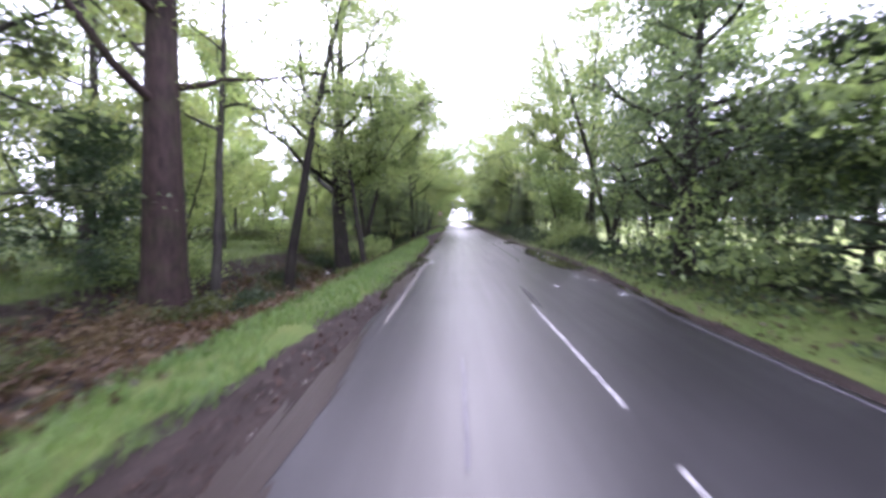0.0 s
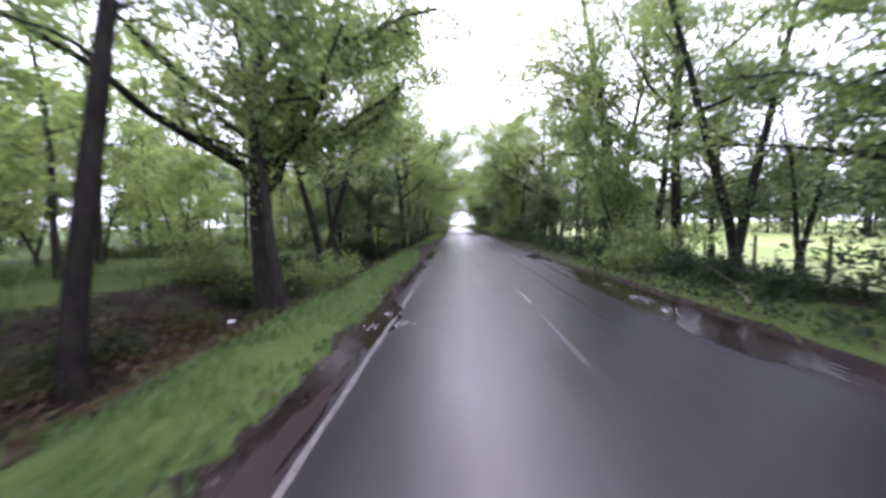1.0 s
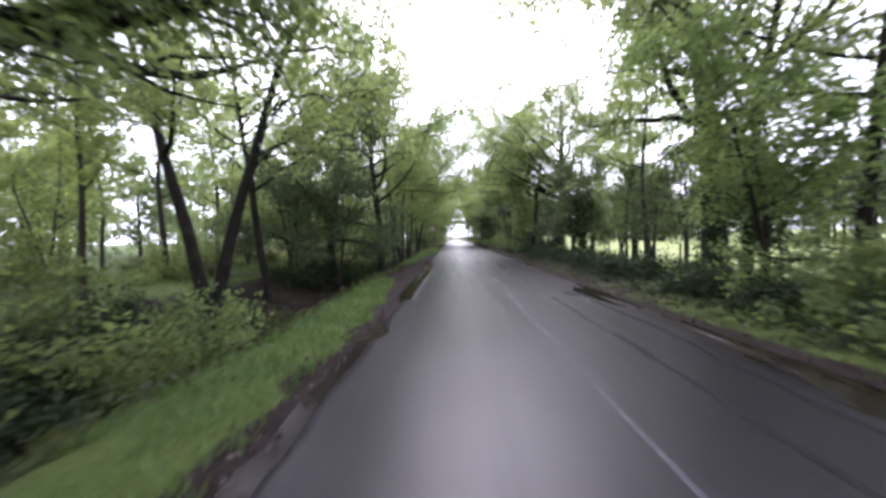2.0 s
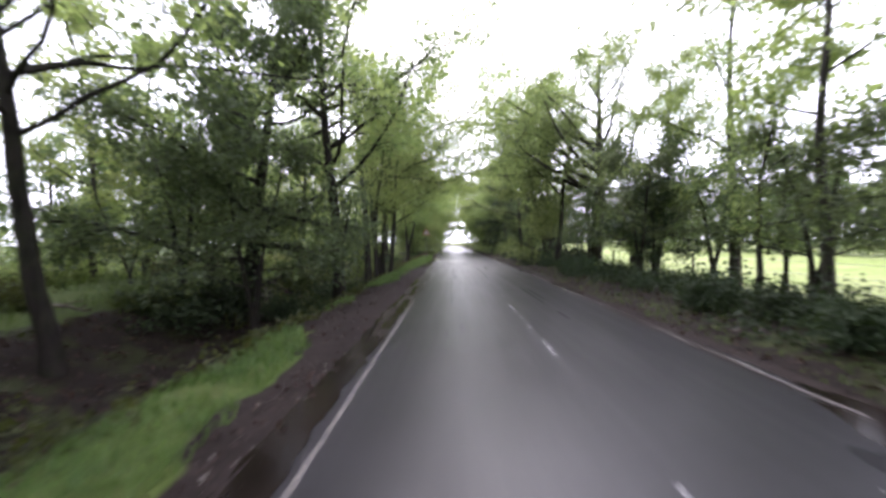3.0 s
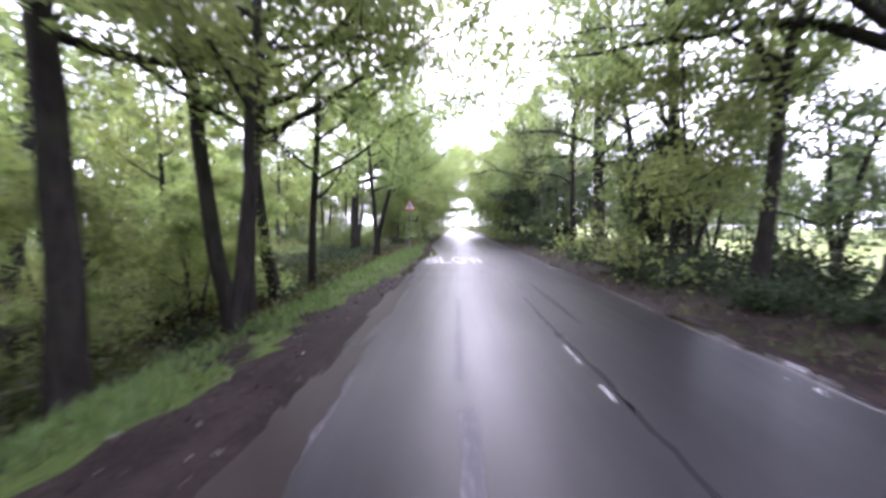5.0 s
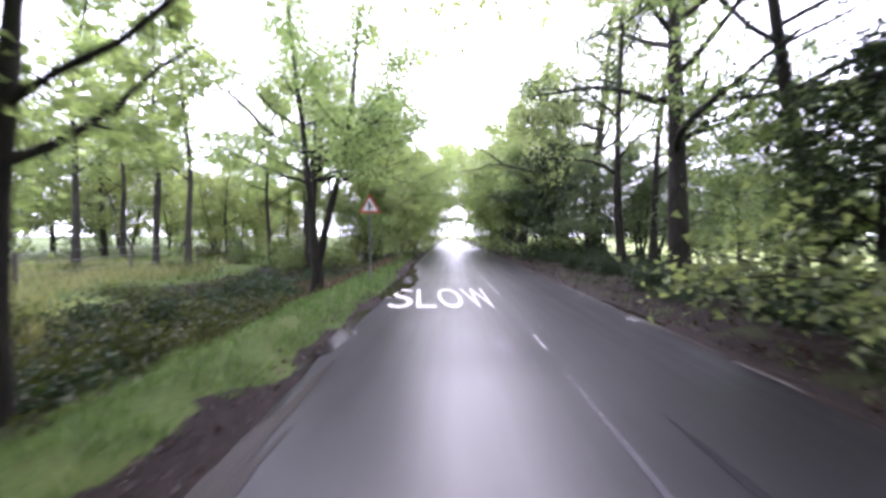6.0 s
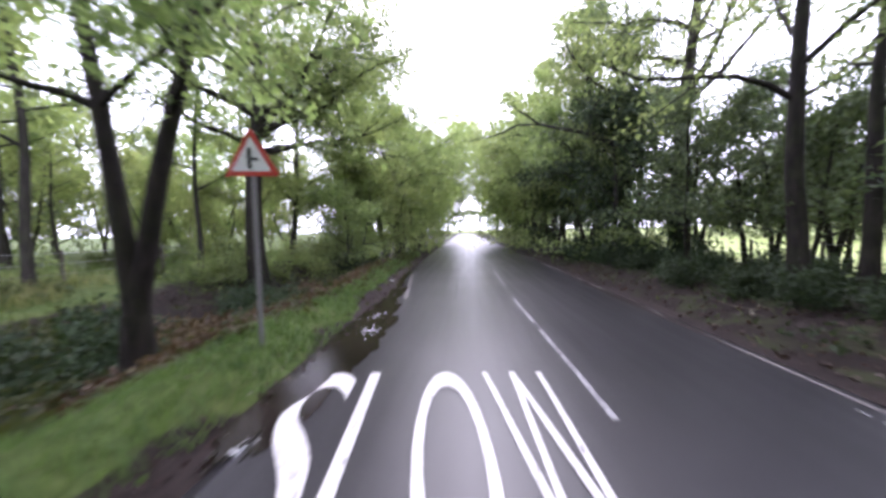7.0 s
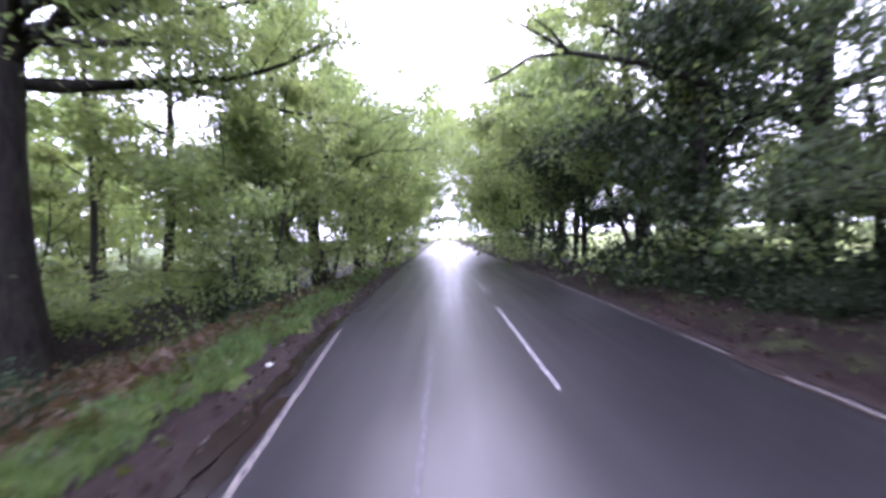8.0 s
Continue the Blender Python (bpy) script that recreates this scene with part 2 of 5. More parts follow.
def ground_material():
    """Grass, mud, leaf litter and field by weights stored on the sheet."""
    m, n, l, p = material("verge_and_woodland_soil")
    fine = noise_node(n, l, 14.0, 6, 0.65)
    mid = noise_node(n, l, 1.6, 5)
    big = noise_node(n, l, 0.12, 3)
    litter = ramp(n, l, fine, [(0.3, (0.006, 0.0045, 0.004)), (0.6, (0.017, 0.011, 0.009)), (0.8, (0.044, 0.025, 0.017))])
    litter = mix(n, l, value_ramp(n, l, mid, 0.0, 0.6, 0.5, 0.65), litter, (0.033, 0.042, 0.014))
    grass = ramp(n, l, fine, [(0.25, (0.025, 0.04, 0.01)), (0.55, (0.062, 0.092, 0.022)), (0.85, (0.11, 0.14, 0.037))])
    grass = mix(n, l, value_ramp(n, l, mid, 0.0, 0.5, 0.45, 0.7), grass, (0.10, 0.11, 0.035))
    mud = ramp(n, l, fine, [(0.3, (0.012, 0.0085, 0.008)), (0.7, (0.036, 0.026, 0.0235))])
    mud = mix(n, l, value_ramp(n, l, mid, 0.0, 0.7, 0.42, 0.62), mud, (0.013, 0.009, 0.008))
    mud = mix(n, l, value_ramp(n, l, noise_node(n, l, 1.1, 4, stretch=(3.5, 0.4, 1)), 0.0, 0.5, 0.5, 0.66), mud, (0.034, 0.025, 0.022))
    field = ramp(n, l, mid, [(0.3, (0.15, 0.21, 0.05)), (0.7, (0.26, 0.31, 0.10))])
    field = mix(n, l, value_ramp(n, l, big, 0.0, 0.6, 0.4, 0.6), field, (0.30, 0.32, 0.14))
    col = litter
    for key, other in (("field", field), ("grass", grass), ("mud", mud)):
        at = n.new("ShaderNodeAttribute")
        at.attribute_name = key
        add = n.new("ShaderNodeMath")
        add.operation = "MULTIPLY_ADD"
        l.new(at.outputs["Fac"], add.inputs[0])
        add.inputs[1].default_value = 1.6
        sub = n.new("ShaderNodeMath")
        sub.operation = "SUBTRACT"
        l.new(mid, sub.inputs[0])
        sub.inputs[1].default_value = 0.8
        l.new(sub.outputs[0], add.inputs[2])
        col = mix(n, l, value_ramp(n, l, add.outputs[0], 0, 1, 0.35, 0.65), col, other)
    l.new(col, p.inputs["Base Color"])
    p.inputs["Roughness"].default_value = 0.8
    p.inputs["Specular IOR Level"].default_value = 0.12
    bump(n, l, fine, 0.8, 0.05, p)
    return m


def paint_material(name, tone, wear):
    m, n, l, p = material(name)
    chips = noise_node(n, l, 22.0, 5, 0.7)
    patch = noise_node(n, l, 1.5, 3)
    col = mix(n, l, value_ramp(n, l, patch, 0.0, 0.35, 0.4, 0.7), tone, tuple(c * 0.6 for c in tone))
    l.new(mix(n, l, value_ramp(n, l, chips, 0.0, 1.0, wear, wear + 0.08), col, (0.055, 0.050, 0.060)), p.inputs["Base Color"])
    p.inputs["Roughness"].default_value = 0.45
    p.inputs["Specular IOR Level"].default_value = 0.2
    return m


def water_material(name, rough, gloss):
    m, n, l, p = material(name)
    ripple = noise_node(n, l, 15.0, 3)
    tone = noise_node(n, l, 0.8, 3)
    l.new(ramp(n, l, tone, [(0.3, (0.008, 0.006, 0.005)), (0.7, (0.019, 0.0135, 0.011))]), p.inputs["Base Color"])
    p.inputs["Roughness"].default_value = rough
    p.inputs["IOR"].default_value = 1.33
    p.inputs["Specular IOR Level"].default_value = gloss
    bump(n, l, ripple, 0.2, 0.02, p)
    return m


def plain_material(name, colour, rough=0.5, metal=0.0, gloss=0.5):
    m, n, l, p = material(name)
    dirt = noise_node(n, l, 12.0, 4)
    l.new(mix(n, l, value_ramp(n, l, dirt, 0.0, 0.35, 0.45, 0.7), colour, tuple(c * 0.55 for c in colour)), p.inputs["Base Color"])
    p.inputs["Roughness"].default_value, p.inputs["Metallic"].default_value = rough, metal
    p.inputs["Specular IOR Level"].default_value = gloss
    return m


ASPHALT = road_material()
SOIL = ground_material()
PAINT = paint_material("road_paint", (0.52, 0.495, 0.48), 0.56)
PAINT_DASH = paint_material("thin_dash_paint", (0.28, 0.27, 0.275), 0.49)
PAINT_SCUFF = paint_material("scuffed_paint", (0.15, 0.146, 0.15), 0.38)
PAINT_WORN = paint_material("worn_road_paint", (0.27, 0.26, 0.26), 0.47)
PAINT_DIRTY = paint_material("dirty_edge_paint", (0.20, 0.178, 0.16), 0.46)
WATER = water_material("muddy_puddle_water", 0.07, 0.25)
MUD_WASH = plain_material("washed_out_mud", (0.024, 0.0175, 0.0155), 0.4, 0.0, 0.15)
STONE = plain_material("wet_kerb_stone", (0.30, 0.27, 0.25), 0.5)
PATCH = plain_material("dark_asphalt_repair", (0.014, 0.0135, 0.015), 0.55, 0.0, 0.12)
SIGN_WHITE = plain_material("sign_white", (0.75, 0.75, 0.76), 0.35)
SIGN_RED = plain_material("sign_red", (0.52, 0.05, 0.035), 0.35)
SIGN_BLACK = plain_material("sign_black", (0.02, 0.02, 0.022), 0.4)
STEEL = plain_material("galvanised_steel", (0.30, 0.30, 0.31), 0.45, 0.7)
POST_GREY = plain_material("weathered_post_grey", (0.16, 0.155, 0.15), 0.6)
POST_WOOD = plain_material("grey_fence_wood", (0.08, 0.066, 0.055), 0.8)
# White base colour stands in for sky glints on rippled water.
GLINT_WHITE = plain_material("painted_sky_glint", (0.8, 0.8, 0.82), 0.15)
LITTER_WHITE = plain_material("white_litter", (0.7, 0.7, 0.7), 0.5)
CARD = plain_material("wet_cardboard", (0.36, 0.27, 0.20), 0.7)


# ---- the lane: edges along its length ----
# Places along the lane are counted in stations, STATION metres apart; x and z are metres.
STATION = 0.73


def left_edge(y):
    """Outer rim of the tarmac, left."""
    return float(np.interp(y, [-30, 0, 55, 72, 84, 88, 94, 110, 400], [-1.55, -1.5, -1.5, -1.75, -1.70, -1.62, -2.05, -2.3, -2.3])) + 0.07 * noise.noise((3.1, y * 0.55, 0)) + 0.05 * noise.noise((7.1, y * 2.1, 0))


def centre_line(y):
    return float(np.interp(y, [-30, 55, 72, 80, 86, 400], [1.62, 1.62, 1.66, 1.62, 1.51, 1.45]))


def right_edge(y):
    return float(np.interp(y, [-30, 8, 18, 27, 34, 400], [4.15, 4.2, 4.65, 4.6, 4.35, 4.3])) + 0.05 * noise.noise((9.1, y * 0.6, 0)) + 0.03 * noise.noise((1.1, y * 2.3, 0))


def far_bend(y):
    """The lane swings gently once far ahead."""
    return 0.0 if y < 270 else -0.004 * (y - 270) ** 2


def smooth_noise(x, y, s, seed):
    return noise.noise((x * s + seed, y * s - seed, seed * 0.37))


def ground_height(x, y):
    """Verges, ditch on one side, low bank on the other."""
    x -= far_bend(y)
    if -1.4 <= x <= 4.2:
        return -0.12
    if x < 0:
        e = left_edge(y)
        d = e - x
        late = min(1, max(0, (y - 66) / 8))
        depth = 0.6 + 0.6 * min(1, max(0, (y - 8) / 8)) - 0.35 * late
        pts = [0, 0.15, 0.35, 0.65, 1.2, 2.0, 3.0, 4.5, 6.0, 8.0, 11.0, 30.0, 200.0]
        zs = [-0.04, -0.03, 0.0, 0.06 + 0.10 * late, 0.08 + 0.22 * late, -0.05 + 0.1 * late, -0.55 * depth, -depth, -0.85 * depth, -0.1, 0.15, 0.4, 1.0]
        z = float(np.interp(d, pts, zs))
        z += 0.12 * min(1, max(0, d - 1.0) / 2) * smooth_noise(x, y, 0.6, 2.0) + 0.05 * min(1, d) * smooth_noise(x, y, 2.0, 5.0)
        if d < 0.1:
            z = min(z, -0.02)
        return z
    d = x - right_edge(y)
    pts = [0, 0.15, 0.3, 0.55, 1.2, 2.2, 3.5, 5.5, 8.0, 30.0, 200.0]
    zs = [-0.035, -0.02, 0.02, 0.07, 0.14, 0.28, 0.30, 0.05, -0.1, -0.2, 1.2]
    z = float(np.interp(d, pts, zs))
    z += 0.10 * min(1, max(0, d - 0.6) / 2) * smooth_noise(x, y, 0.6, 11.0) + 0.03 * min(1, d) * smooth_noise(x, y, 2.5, 15.0)
    if d < 0.06:
        z = min(z, -0.02)
    return z


def build_ground():
    xs = sorted(set([-1500, -700, -350, -200, -120, -80, -60, -45, -35, -28, -24] + [round(v, 3) for v in np.arange(-21, -8, 0.75)]
                    + [round(v, 3) for v in np.arange(-8, -1.2, 0.2)] + [-1.1, -0.5, 1.5, 3.4, 3.9]
                    + [round(v, 3) for v in np.arange(4.1, 8, 0.2)] + [round(v, 3) for v in np.arange(8, 20, 0.8)]
                    + [22, 26, 32, 40, 55, 75, 100, 150, 250, 500, 1500]))
    ys = [-300, -120, -60, -40, -25, -15, -10] + [round(v, 3) for v in np.arange(-6, 112, 0.4)] + [round(v, 3) for v in np.arange(112, 190, 2.5)] + [195, 200, 210, 220, 235, 250, 265, 280, 300, 320, 339, 400, 600, 1200, 2500]
    verts, attrs = [], {"grass": [], "mud": [], "field": []}
    for y in ys:
        sway = far_bend(y) if y < 340 else far_bend(340)
        for x0 in xs:
            x = x0 + (sway if abs(x0) < 30 else 0)
            z = ground_height(x, y) if y < 340 else (-0.1 if abs(x0) < 20 else 0.2)
            verts.append((x, y * STATION, z))
            u = x - sway
            grass = mud = field = 0.0
            if u < 0:
                d = left_edge(y) - u
                wide = float(np.interp(y, [0, 3, 7, 12, 20, 34, 41, 44, 51, 55, 58, 62, 66, 70, 83.5, 87, 94], [0.8, 0.9, 0.7, 0.3, 0.3, 0.4, 0.8, 1.8, 1.8, 0.85, 1.0, 0.85, 0.7, 0.35, 0.25, 0.65, 0.5]))
                wide += 0.4 * smooth_noise(u, y, 0.7, 21.0) + 0.2 * smooth_noise(u, y, 2.1, 23.0)
                reach = float(np.interp(y, [0, 10, 30, 42, 44, 52, 56, 62, 68, 75, 80, 95], [2.1, 2.3, 2.2, 1.9, 1.6, 1.6, 2.7, 2.6, 2.4, 2.2, 1.3, 0.9])) + 0.5 * smooth_noise(u, y, 0.5, 25.0)
                mud = 1.0 if d < wide else max(0.0, 1 - (d - wide) / 0.25)
                grass = 1.0 if wide <= d < reach else max(0.0, 1 - (d - reach) / 0.5) if d >= reach else 0.0
                if 51 < y < 65:
                    grass *= min(1.0, max(0.0, 0.45 + 2.2 * smooth_noise(u, y, 0.55, 33.0)))
                if d > 7.5:
                    grass = max(grass, min(1, (d - 7.5) / 1.5) * (0.8 + 0.5 * smooth_noise(u, y, 0.15, 31.0)))
                if d > 6.0 and 62 < y < 79:
                    field = 0.55 * min(1, (d - 6.0) / 2)
                if d > 45:
                    field = min(1, (d - 45) / 20) * 0.6
            else:
                d = u - right_edge(y)
                wide = float(np.interp(y, [0, 12, 16, 26, 36, 60, 90], [0.12, 0.15, 0.35, 0.35, 0.15, 0.15, 0.12])) + 0.1 * smooth_noise(u, y, 0.8, 41.0)
                mud = 1.0 if d < wide else max(0.0, 1 - (d - wide) / 0.3)
                lush = float(np.interp(y, [0, 14, 22, 35, 55, 70, 90], [1.0, 0.9, 0.6, 0.5, 0.2, 0.1, 0.08]))
                grass = lush if wide <= d < 2.2 else max(0.0, lush - (d - 2.2) / 0.8) if d >= 2.2 else 0.0
                if d > 3.6:
                    field = min(1, (d - 3.6) / 1.5)
            if abs(u) > 200 or y > 340 or y < -60:
                field = 1.0
            attrs["grass"].append(max(0, grass)), attrs["mud"].append(mud), attrs["field"].append(field)
    nx, ny = len(xs), len(ys)
    i = np.arange(nx * ny).reshape(ny, nx)
    faces = np.stack([i[:-1, :-1], i[:-1, 1:], i[1:, 1:], i[1:, :-1]], -1).reshape(-1, 4)
    ob = link_mesh("ground", verts, faces, SOIL, smooth=True)
    for key, values in attrs.items():
        ob.data.attributes.new(key, "FLOAT", "POINT").data.foreach_set("value", np.array(values, dtype=np.float32))
    return tagged(ob, "rough grass verges, muddy edges and leaf-littered ditch beside the lane", "ground", kind="structure")


def build_road():
    ys = [-300, -100, -50] + [round(v, 3) for v in np.arange(-20, 120, 0.35)] + [round(v, 2) for v in np.arange(120, 340, 4)]
    us = [0, 0.02, 0.12, 0.3, 0.5, 0.7, 0.88, 0.98, 1]
    verts = []
    for y in ys:
        a, b = left_edge(y) + far_bend(y), right_edge(y) + far_bend(y)
        verts.append((a - 0.02, y * STATION, -0.2))
        for u in us:
            x = a + (b - a) * u
            camber = 0.03 * (1 - (2 * u - 1) ** 2)
            sag = 0.012 * smooth_noise(x, y, 0.5, 51.0)
            verts.append((x, y * STATION, camber + sag - 0.012))
        verts.append((b + 0.02, y * STATION, -0.2))
    nx, ny = len(us) + 2, len(ys)
    i = np.arange(nx * ny).reshape(ny, nx)
    faces = np.stack([i[:-1, :-1], i[:-1, 1:], i[1:, 1:], i[1:, :-1]], -1).reshape(-1, 4)
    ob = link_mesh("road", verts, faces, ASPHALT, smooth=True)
    return tagged(ob, "narrow wet grey asphalt lane with ragged edges", "road", kind="structure")


def road_z(x, y):
    a, b = left_edge(y), right_edge(y)
    u = (x - a) / (b - a)
    return 0.03 * (1 - (2 * u - 1) ** 2) + 0.012 * smooth_noise(x, y, 0.5, 51.0) - 0.012


def strip(name, where, width, y0, y1, mat, lift=0.005, ragged=0.0, seed=0.0):
    """A painted band lying on the tarmac, following where(y)."""
    n = max(2, int((y1 - y0) / 0.3) + 1)
    verts = []
    for k in range(n):
        y = y0 + (y1 - y0) * k / (n - 1)
        x = where(y)
        for s in (-1, -0.33, 0.33, 1):
            xx = x + s * width / 2 + ragged * noise.noise((seed + s, y * 3.0, 1.7))
            verts.append((xx, y * STATION, road_z(xx, y) + lift))
    i = np.arange(4 * n).reshape(n, 4)
    faces = np.stack([i[:-1, :-1], i[:-1, 1:], i[1:, 1:], i[1:, :-1]], -1).reshape(-1, 4)
    return link_mesh(name, verts, faces, mat)


ground = build_ground()
road = build_road()

# centre dashes
for y0, y1, mat in ((-4.0, 3.3, PAINT_WORN), (4.4, 9.9, PAINT), (17.1, 20.5, PAINT_SCUFF), (21.8, 23.7, PAINT_WORN), (24.6, 32.0, PAINT_SCUFF), (34.0, 34.7, PAINT_WORN), (35.9, 36.8, PAINT_WORN),
                    (40.8, 41.9, PAINT_WORN), (43.2, 43.6, PAINT), (44.4, 44.7, PAINT_WORN), (45.3, 46.8, PAINT_WORN), (48.8, 49.2, PAINT_WORN), (53.9, 55.0, PAINT), (55.4, 56.6, PAINT_WORN), (59.3, 59.8, PAINT_WORN),
                    (60.6, 61.6, PAINT), (66.0, 71.0, PAINT_SCUFF), (72.2, 73.3, PAINT), (73.7, 74.8, PAINT_SCUFF), (79.2, 83.2, PAINT), (83.8, 87.0, PAINT), (89.8, 96.1, PAINT), (99.0, 104.0, PAINT_WORN), (107, 112, PAINT_WORN), (115, 120, PAINT_WORN)):
    ob = strip("centre_dash", centre_line, 0.062, y0, y1, PAINT_DASH if mat is PAINT else mat, 0.005, 0.012, y0)
    tagged(ob, "worn white centre dash painted on wet asphalt", "road marking", "centre dashes of the lane")

# edge lines
for name, where, width, y0, y1, mat in (
        ("edge_line", lambda y: -1.22 if y < 66 else float(np.interp(y, [66, 78], [-1.22, -1.45])), 0.07, 8.0, 25.5, PAINT_DIRTY),
        ("edge_line", lambda y: -1.2, 0.06, 36.0, 48.8, PAINT_DIRTY),
        ("edge_line", lambda y: -1.2, 0.07, 56.5, 60.0, PAINT_SCUFF),
        ("edge_line", lambda y: -1.3 - 0.085 * (y - 87), 0.07, 87.0, 94.0, PAINT_DIRTY),
        ("edge_line", lambda y: right_edge(y) - 0.14, 0.06, -6.0, 14.0, PAINT_SCUFF),
        ("edge_line", lambda y: right_edge(y) - 0.13, 0.07, 30.0, 112.0, PAINT_DIRTY)):
    tagged(strip(name, where, width, y0, y1, mat, 0.005, 0.02, y0), "dirty white edge line along the lane", "road marking", "edge lines of the lane")

# the word on the road: four tall letters
def road_word(word, y0, y1):
    thing = tagged(new("road_word"), "large white painted word SLOW across the lane", "road marking")
    thing.location = (0, 0, 0)
    at, wide = (-1.42, -0.68, -0.06, 0.72), (0.64, 0.51, 0.66, 0.73)
    for ch, x, w in zip(word, at, wide):
        cu = bpy.data.curves.new("letter", "FONT")
        cu.body, cu.size, cu.offset = ch, 1.0, 0.0
        tmp = new("letter", cu)
        bpy.context.view_layer.update()
        me = bpy.data.meshes.new_from_object(tmp.evaluated_get(bpy.context.evaluated_depsgraph_get()))
        bpy.data.objects.remove(tmp)
        bm = bmesh.new()
        bm.from_mesh(me)
        bpy.data.meshes.remove(me)
        bmesh.ops.subdivide_edges(bm, edges=[e for e in bm.edges if e.calc_length() > 0.15], cuts=3)
        xs = [v.co.x for v in bm.verts]
        zs = [v.co.y for v in bm.verts]
        for v in bm.verts:
            px = x + (v.co.x - min(xs)) / (max(xs) - min(xs)) * w
            py = y0 + (v.co.y - min(zs)) / (max(zs) - min(zs)) * (y1 - y0)
            px += 0.008 * noise.noise((px * 9, py * 4, 0)) - 0.065 * (py - y0)
            v.co = (px, py * STATION, road_z(px, py) + 0.012)
        part("letter", bm, PAINT, thing)
    return thing


road_word("SLOW", 76.4, 80.65)


# puddles and repairs: thin sheets with an uneven outline
def blob(name, cx, cy, rx, ry, z, mat, seed, n=150, wob=0.25, follow=None):
    verts = [(cx, cy * STATION, z)]
    for ring in (0.5, 1.0):
        for k in range(n):
            a = 2 * math.pi * k / n
            r = ring * (1 + wob * noise.noise((math.cos(a) * 1.8 + seed, math.sin(a) * 3.5, seed)) + 0.5 * wob * noise.noise((math.cos(a) * 7 + seed, math.sin(a) * 11, seed)) + (0.5 * wob * noise.noise((math.cos(a) * 15 + seed, math.sin(a) * 45, seed)) if ring == 1.0 else 0))
            x, y = cx + rx * r * math.cos(a), cy + ry * r * math.sin(a)
            verts.append((x, y * STATION, z if follow is None else follow(x, y)))
    if follow is not None:
        verts[0] = (cx, cy * STATION, follow(cx, cy))
    faces = [(0, 1 + k, 1 + (k + 1) % n) for k in range(n)]
    faces += [(1 + k, 1 + n + k, 1 + n + (k + 1) % n, 1 + (k + 1) % n) for k in range(n)]
    return link_mesh(name, verts, faces, mat, smooth=True)


for cx, cy, rx, ry, z in ((-1.72, 17.0, 0.42, 6.5, -0.008), (-1.5, 20.0, 0.4, 2.2, -0.003), (-1.62, 29.0, 0.35, 4.0, -0.014), (-1.62, 42.0, 0.34, 6.0, -0.013), (-1.62, 52.0, 0.28, 4.5, -0.015), (-1.66, 82.6, 0.5, 4.6, -0.001), (-1.9, 87.6, 0.16, 3.0, 0.0), (-1.85, 73.8, 0.22, 2.6, -0.011),
                          (-1.95, 93.5, 0.4, 3.0, -0.013), (4.4, 22.5, 0.75, 6.0, 0.006), (4.4, 30.0, 0.4, 2.5, -0.012), (4.5, 11.0, 0.4, 2.5, -0.012), (4.25, 36.6, 0.5, 2.6, -0.003), (4.3, 52.0, 0.3, 2.5, -0.013),
                          (4.3, 62.0, 0.3, 2.5, -0.012), (4.3, 76.2, 0.35, 2.0, -0.01)):
    tagged(blob("puddle", cx, cy, rx, ry, z, WATER, cx + cy), "muddy rain puddle lying along the road edge", "puddle", "puddles along the lane")

# tiny raised drops and ripples in the gutters, painted white as sky glints
def gutter_glints(clusters):
    rng = np.random.default_rng(37)
    chunks = []
    ang = np.arange(8) * math.pi / 4
    for cx, cy, n, sx, sy in clusters:
        for k in range(n):
            x, y = cx + rng.normal(0, sx), cy + rng.normal(0, sy)
            rad = rng.uniform(0.005, 0.019)
            z = max(road_z(x, y), 0.0) + 0.008
            rings = [[(x + rad * f * math.cos(q), y * STATION + rad * f * math.sin(q), z + h * rad) for q in ang] for f, h in ((1.0, -0.1), (0.7, 0.22), (0.3, 0.4))]
            i = np.arange(24).reshape(3, 8)
            j = np.roll(i, -1, axis=1)
            quads = np.stack([i[:-1], j[:-1], j[1:], i[1:]], -1).reshape(-1, 4)
            cap = np.array([[16, 17, 18, 19], [16, 19, 20, 23], [20, 21, 22, 23]])
            chunks.append((np.array(rings).reshape(-1, 3), np.concatenate([quads, cap])))
    v, f = join(chunks)
    return tagged(link_mesh("gutter_glints", v, f, GLINT_WHITE, smooth=True), "tiny raised drops painted white as sky glints in the wet gutters", "rain splash", kind="stuff")


# water standing in the worn gutter beside the edge line
for y0, y1, c, w in ((36.0, 42.5, -1.46, 0.26), (43.2, 48.5, -1.44, 0.22), (49.5, 53.0, -1.46, 0.18), (84.5, 90.0, -1.62, 0.2)):
    tagged(strip("gutter_puddle", lambda y, c=c: c + 0.06 * noise.noise((c, y * 0.5, 6.0)), w, y0, y1, WATER, 0.007, 0.09, y0), "dark rain water standing in the muddy gutter", "puddle", "puddles along the lane")

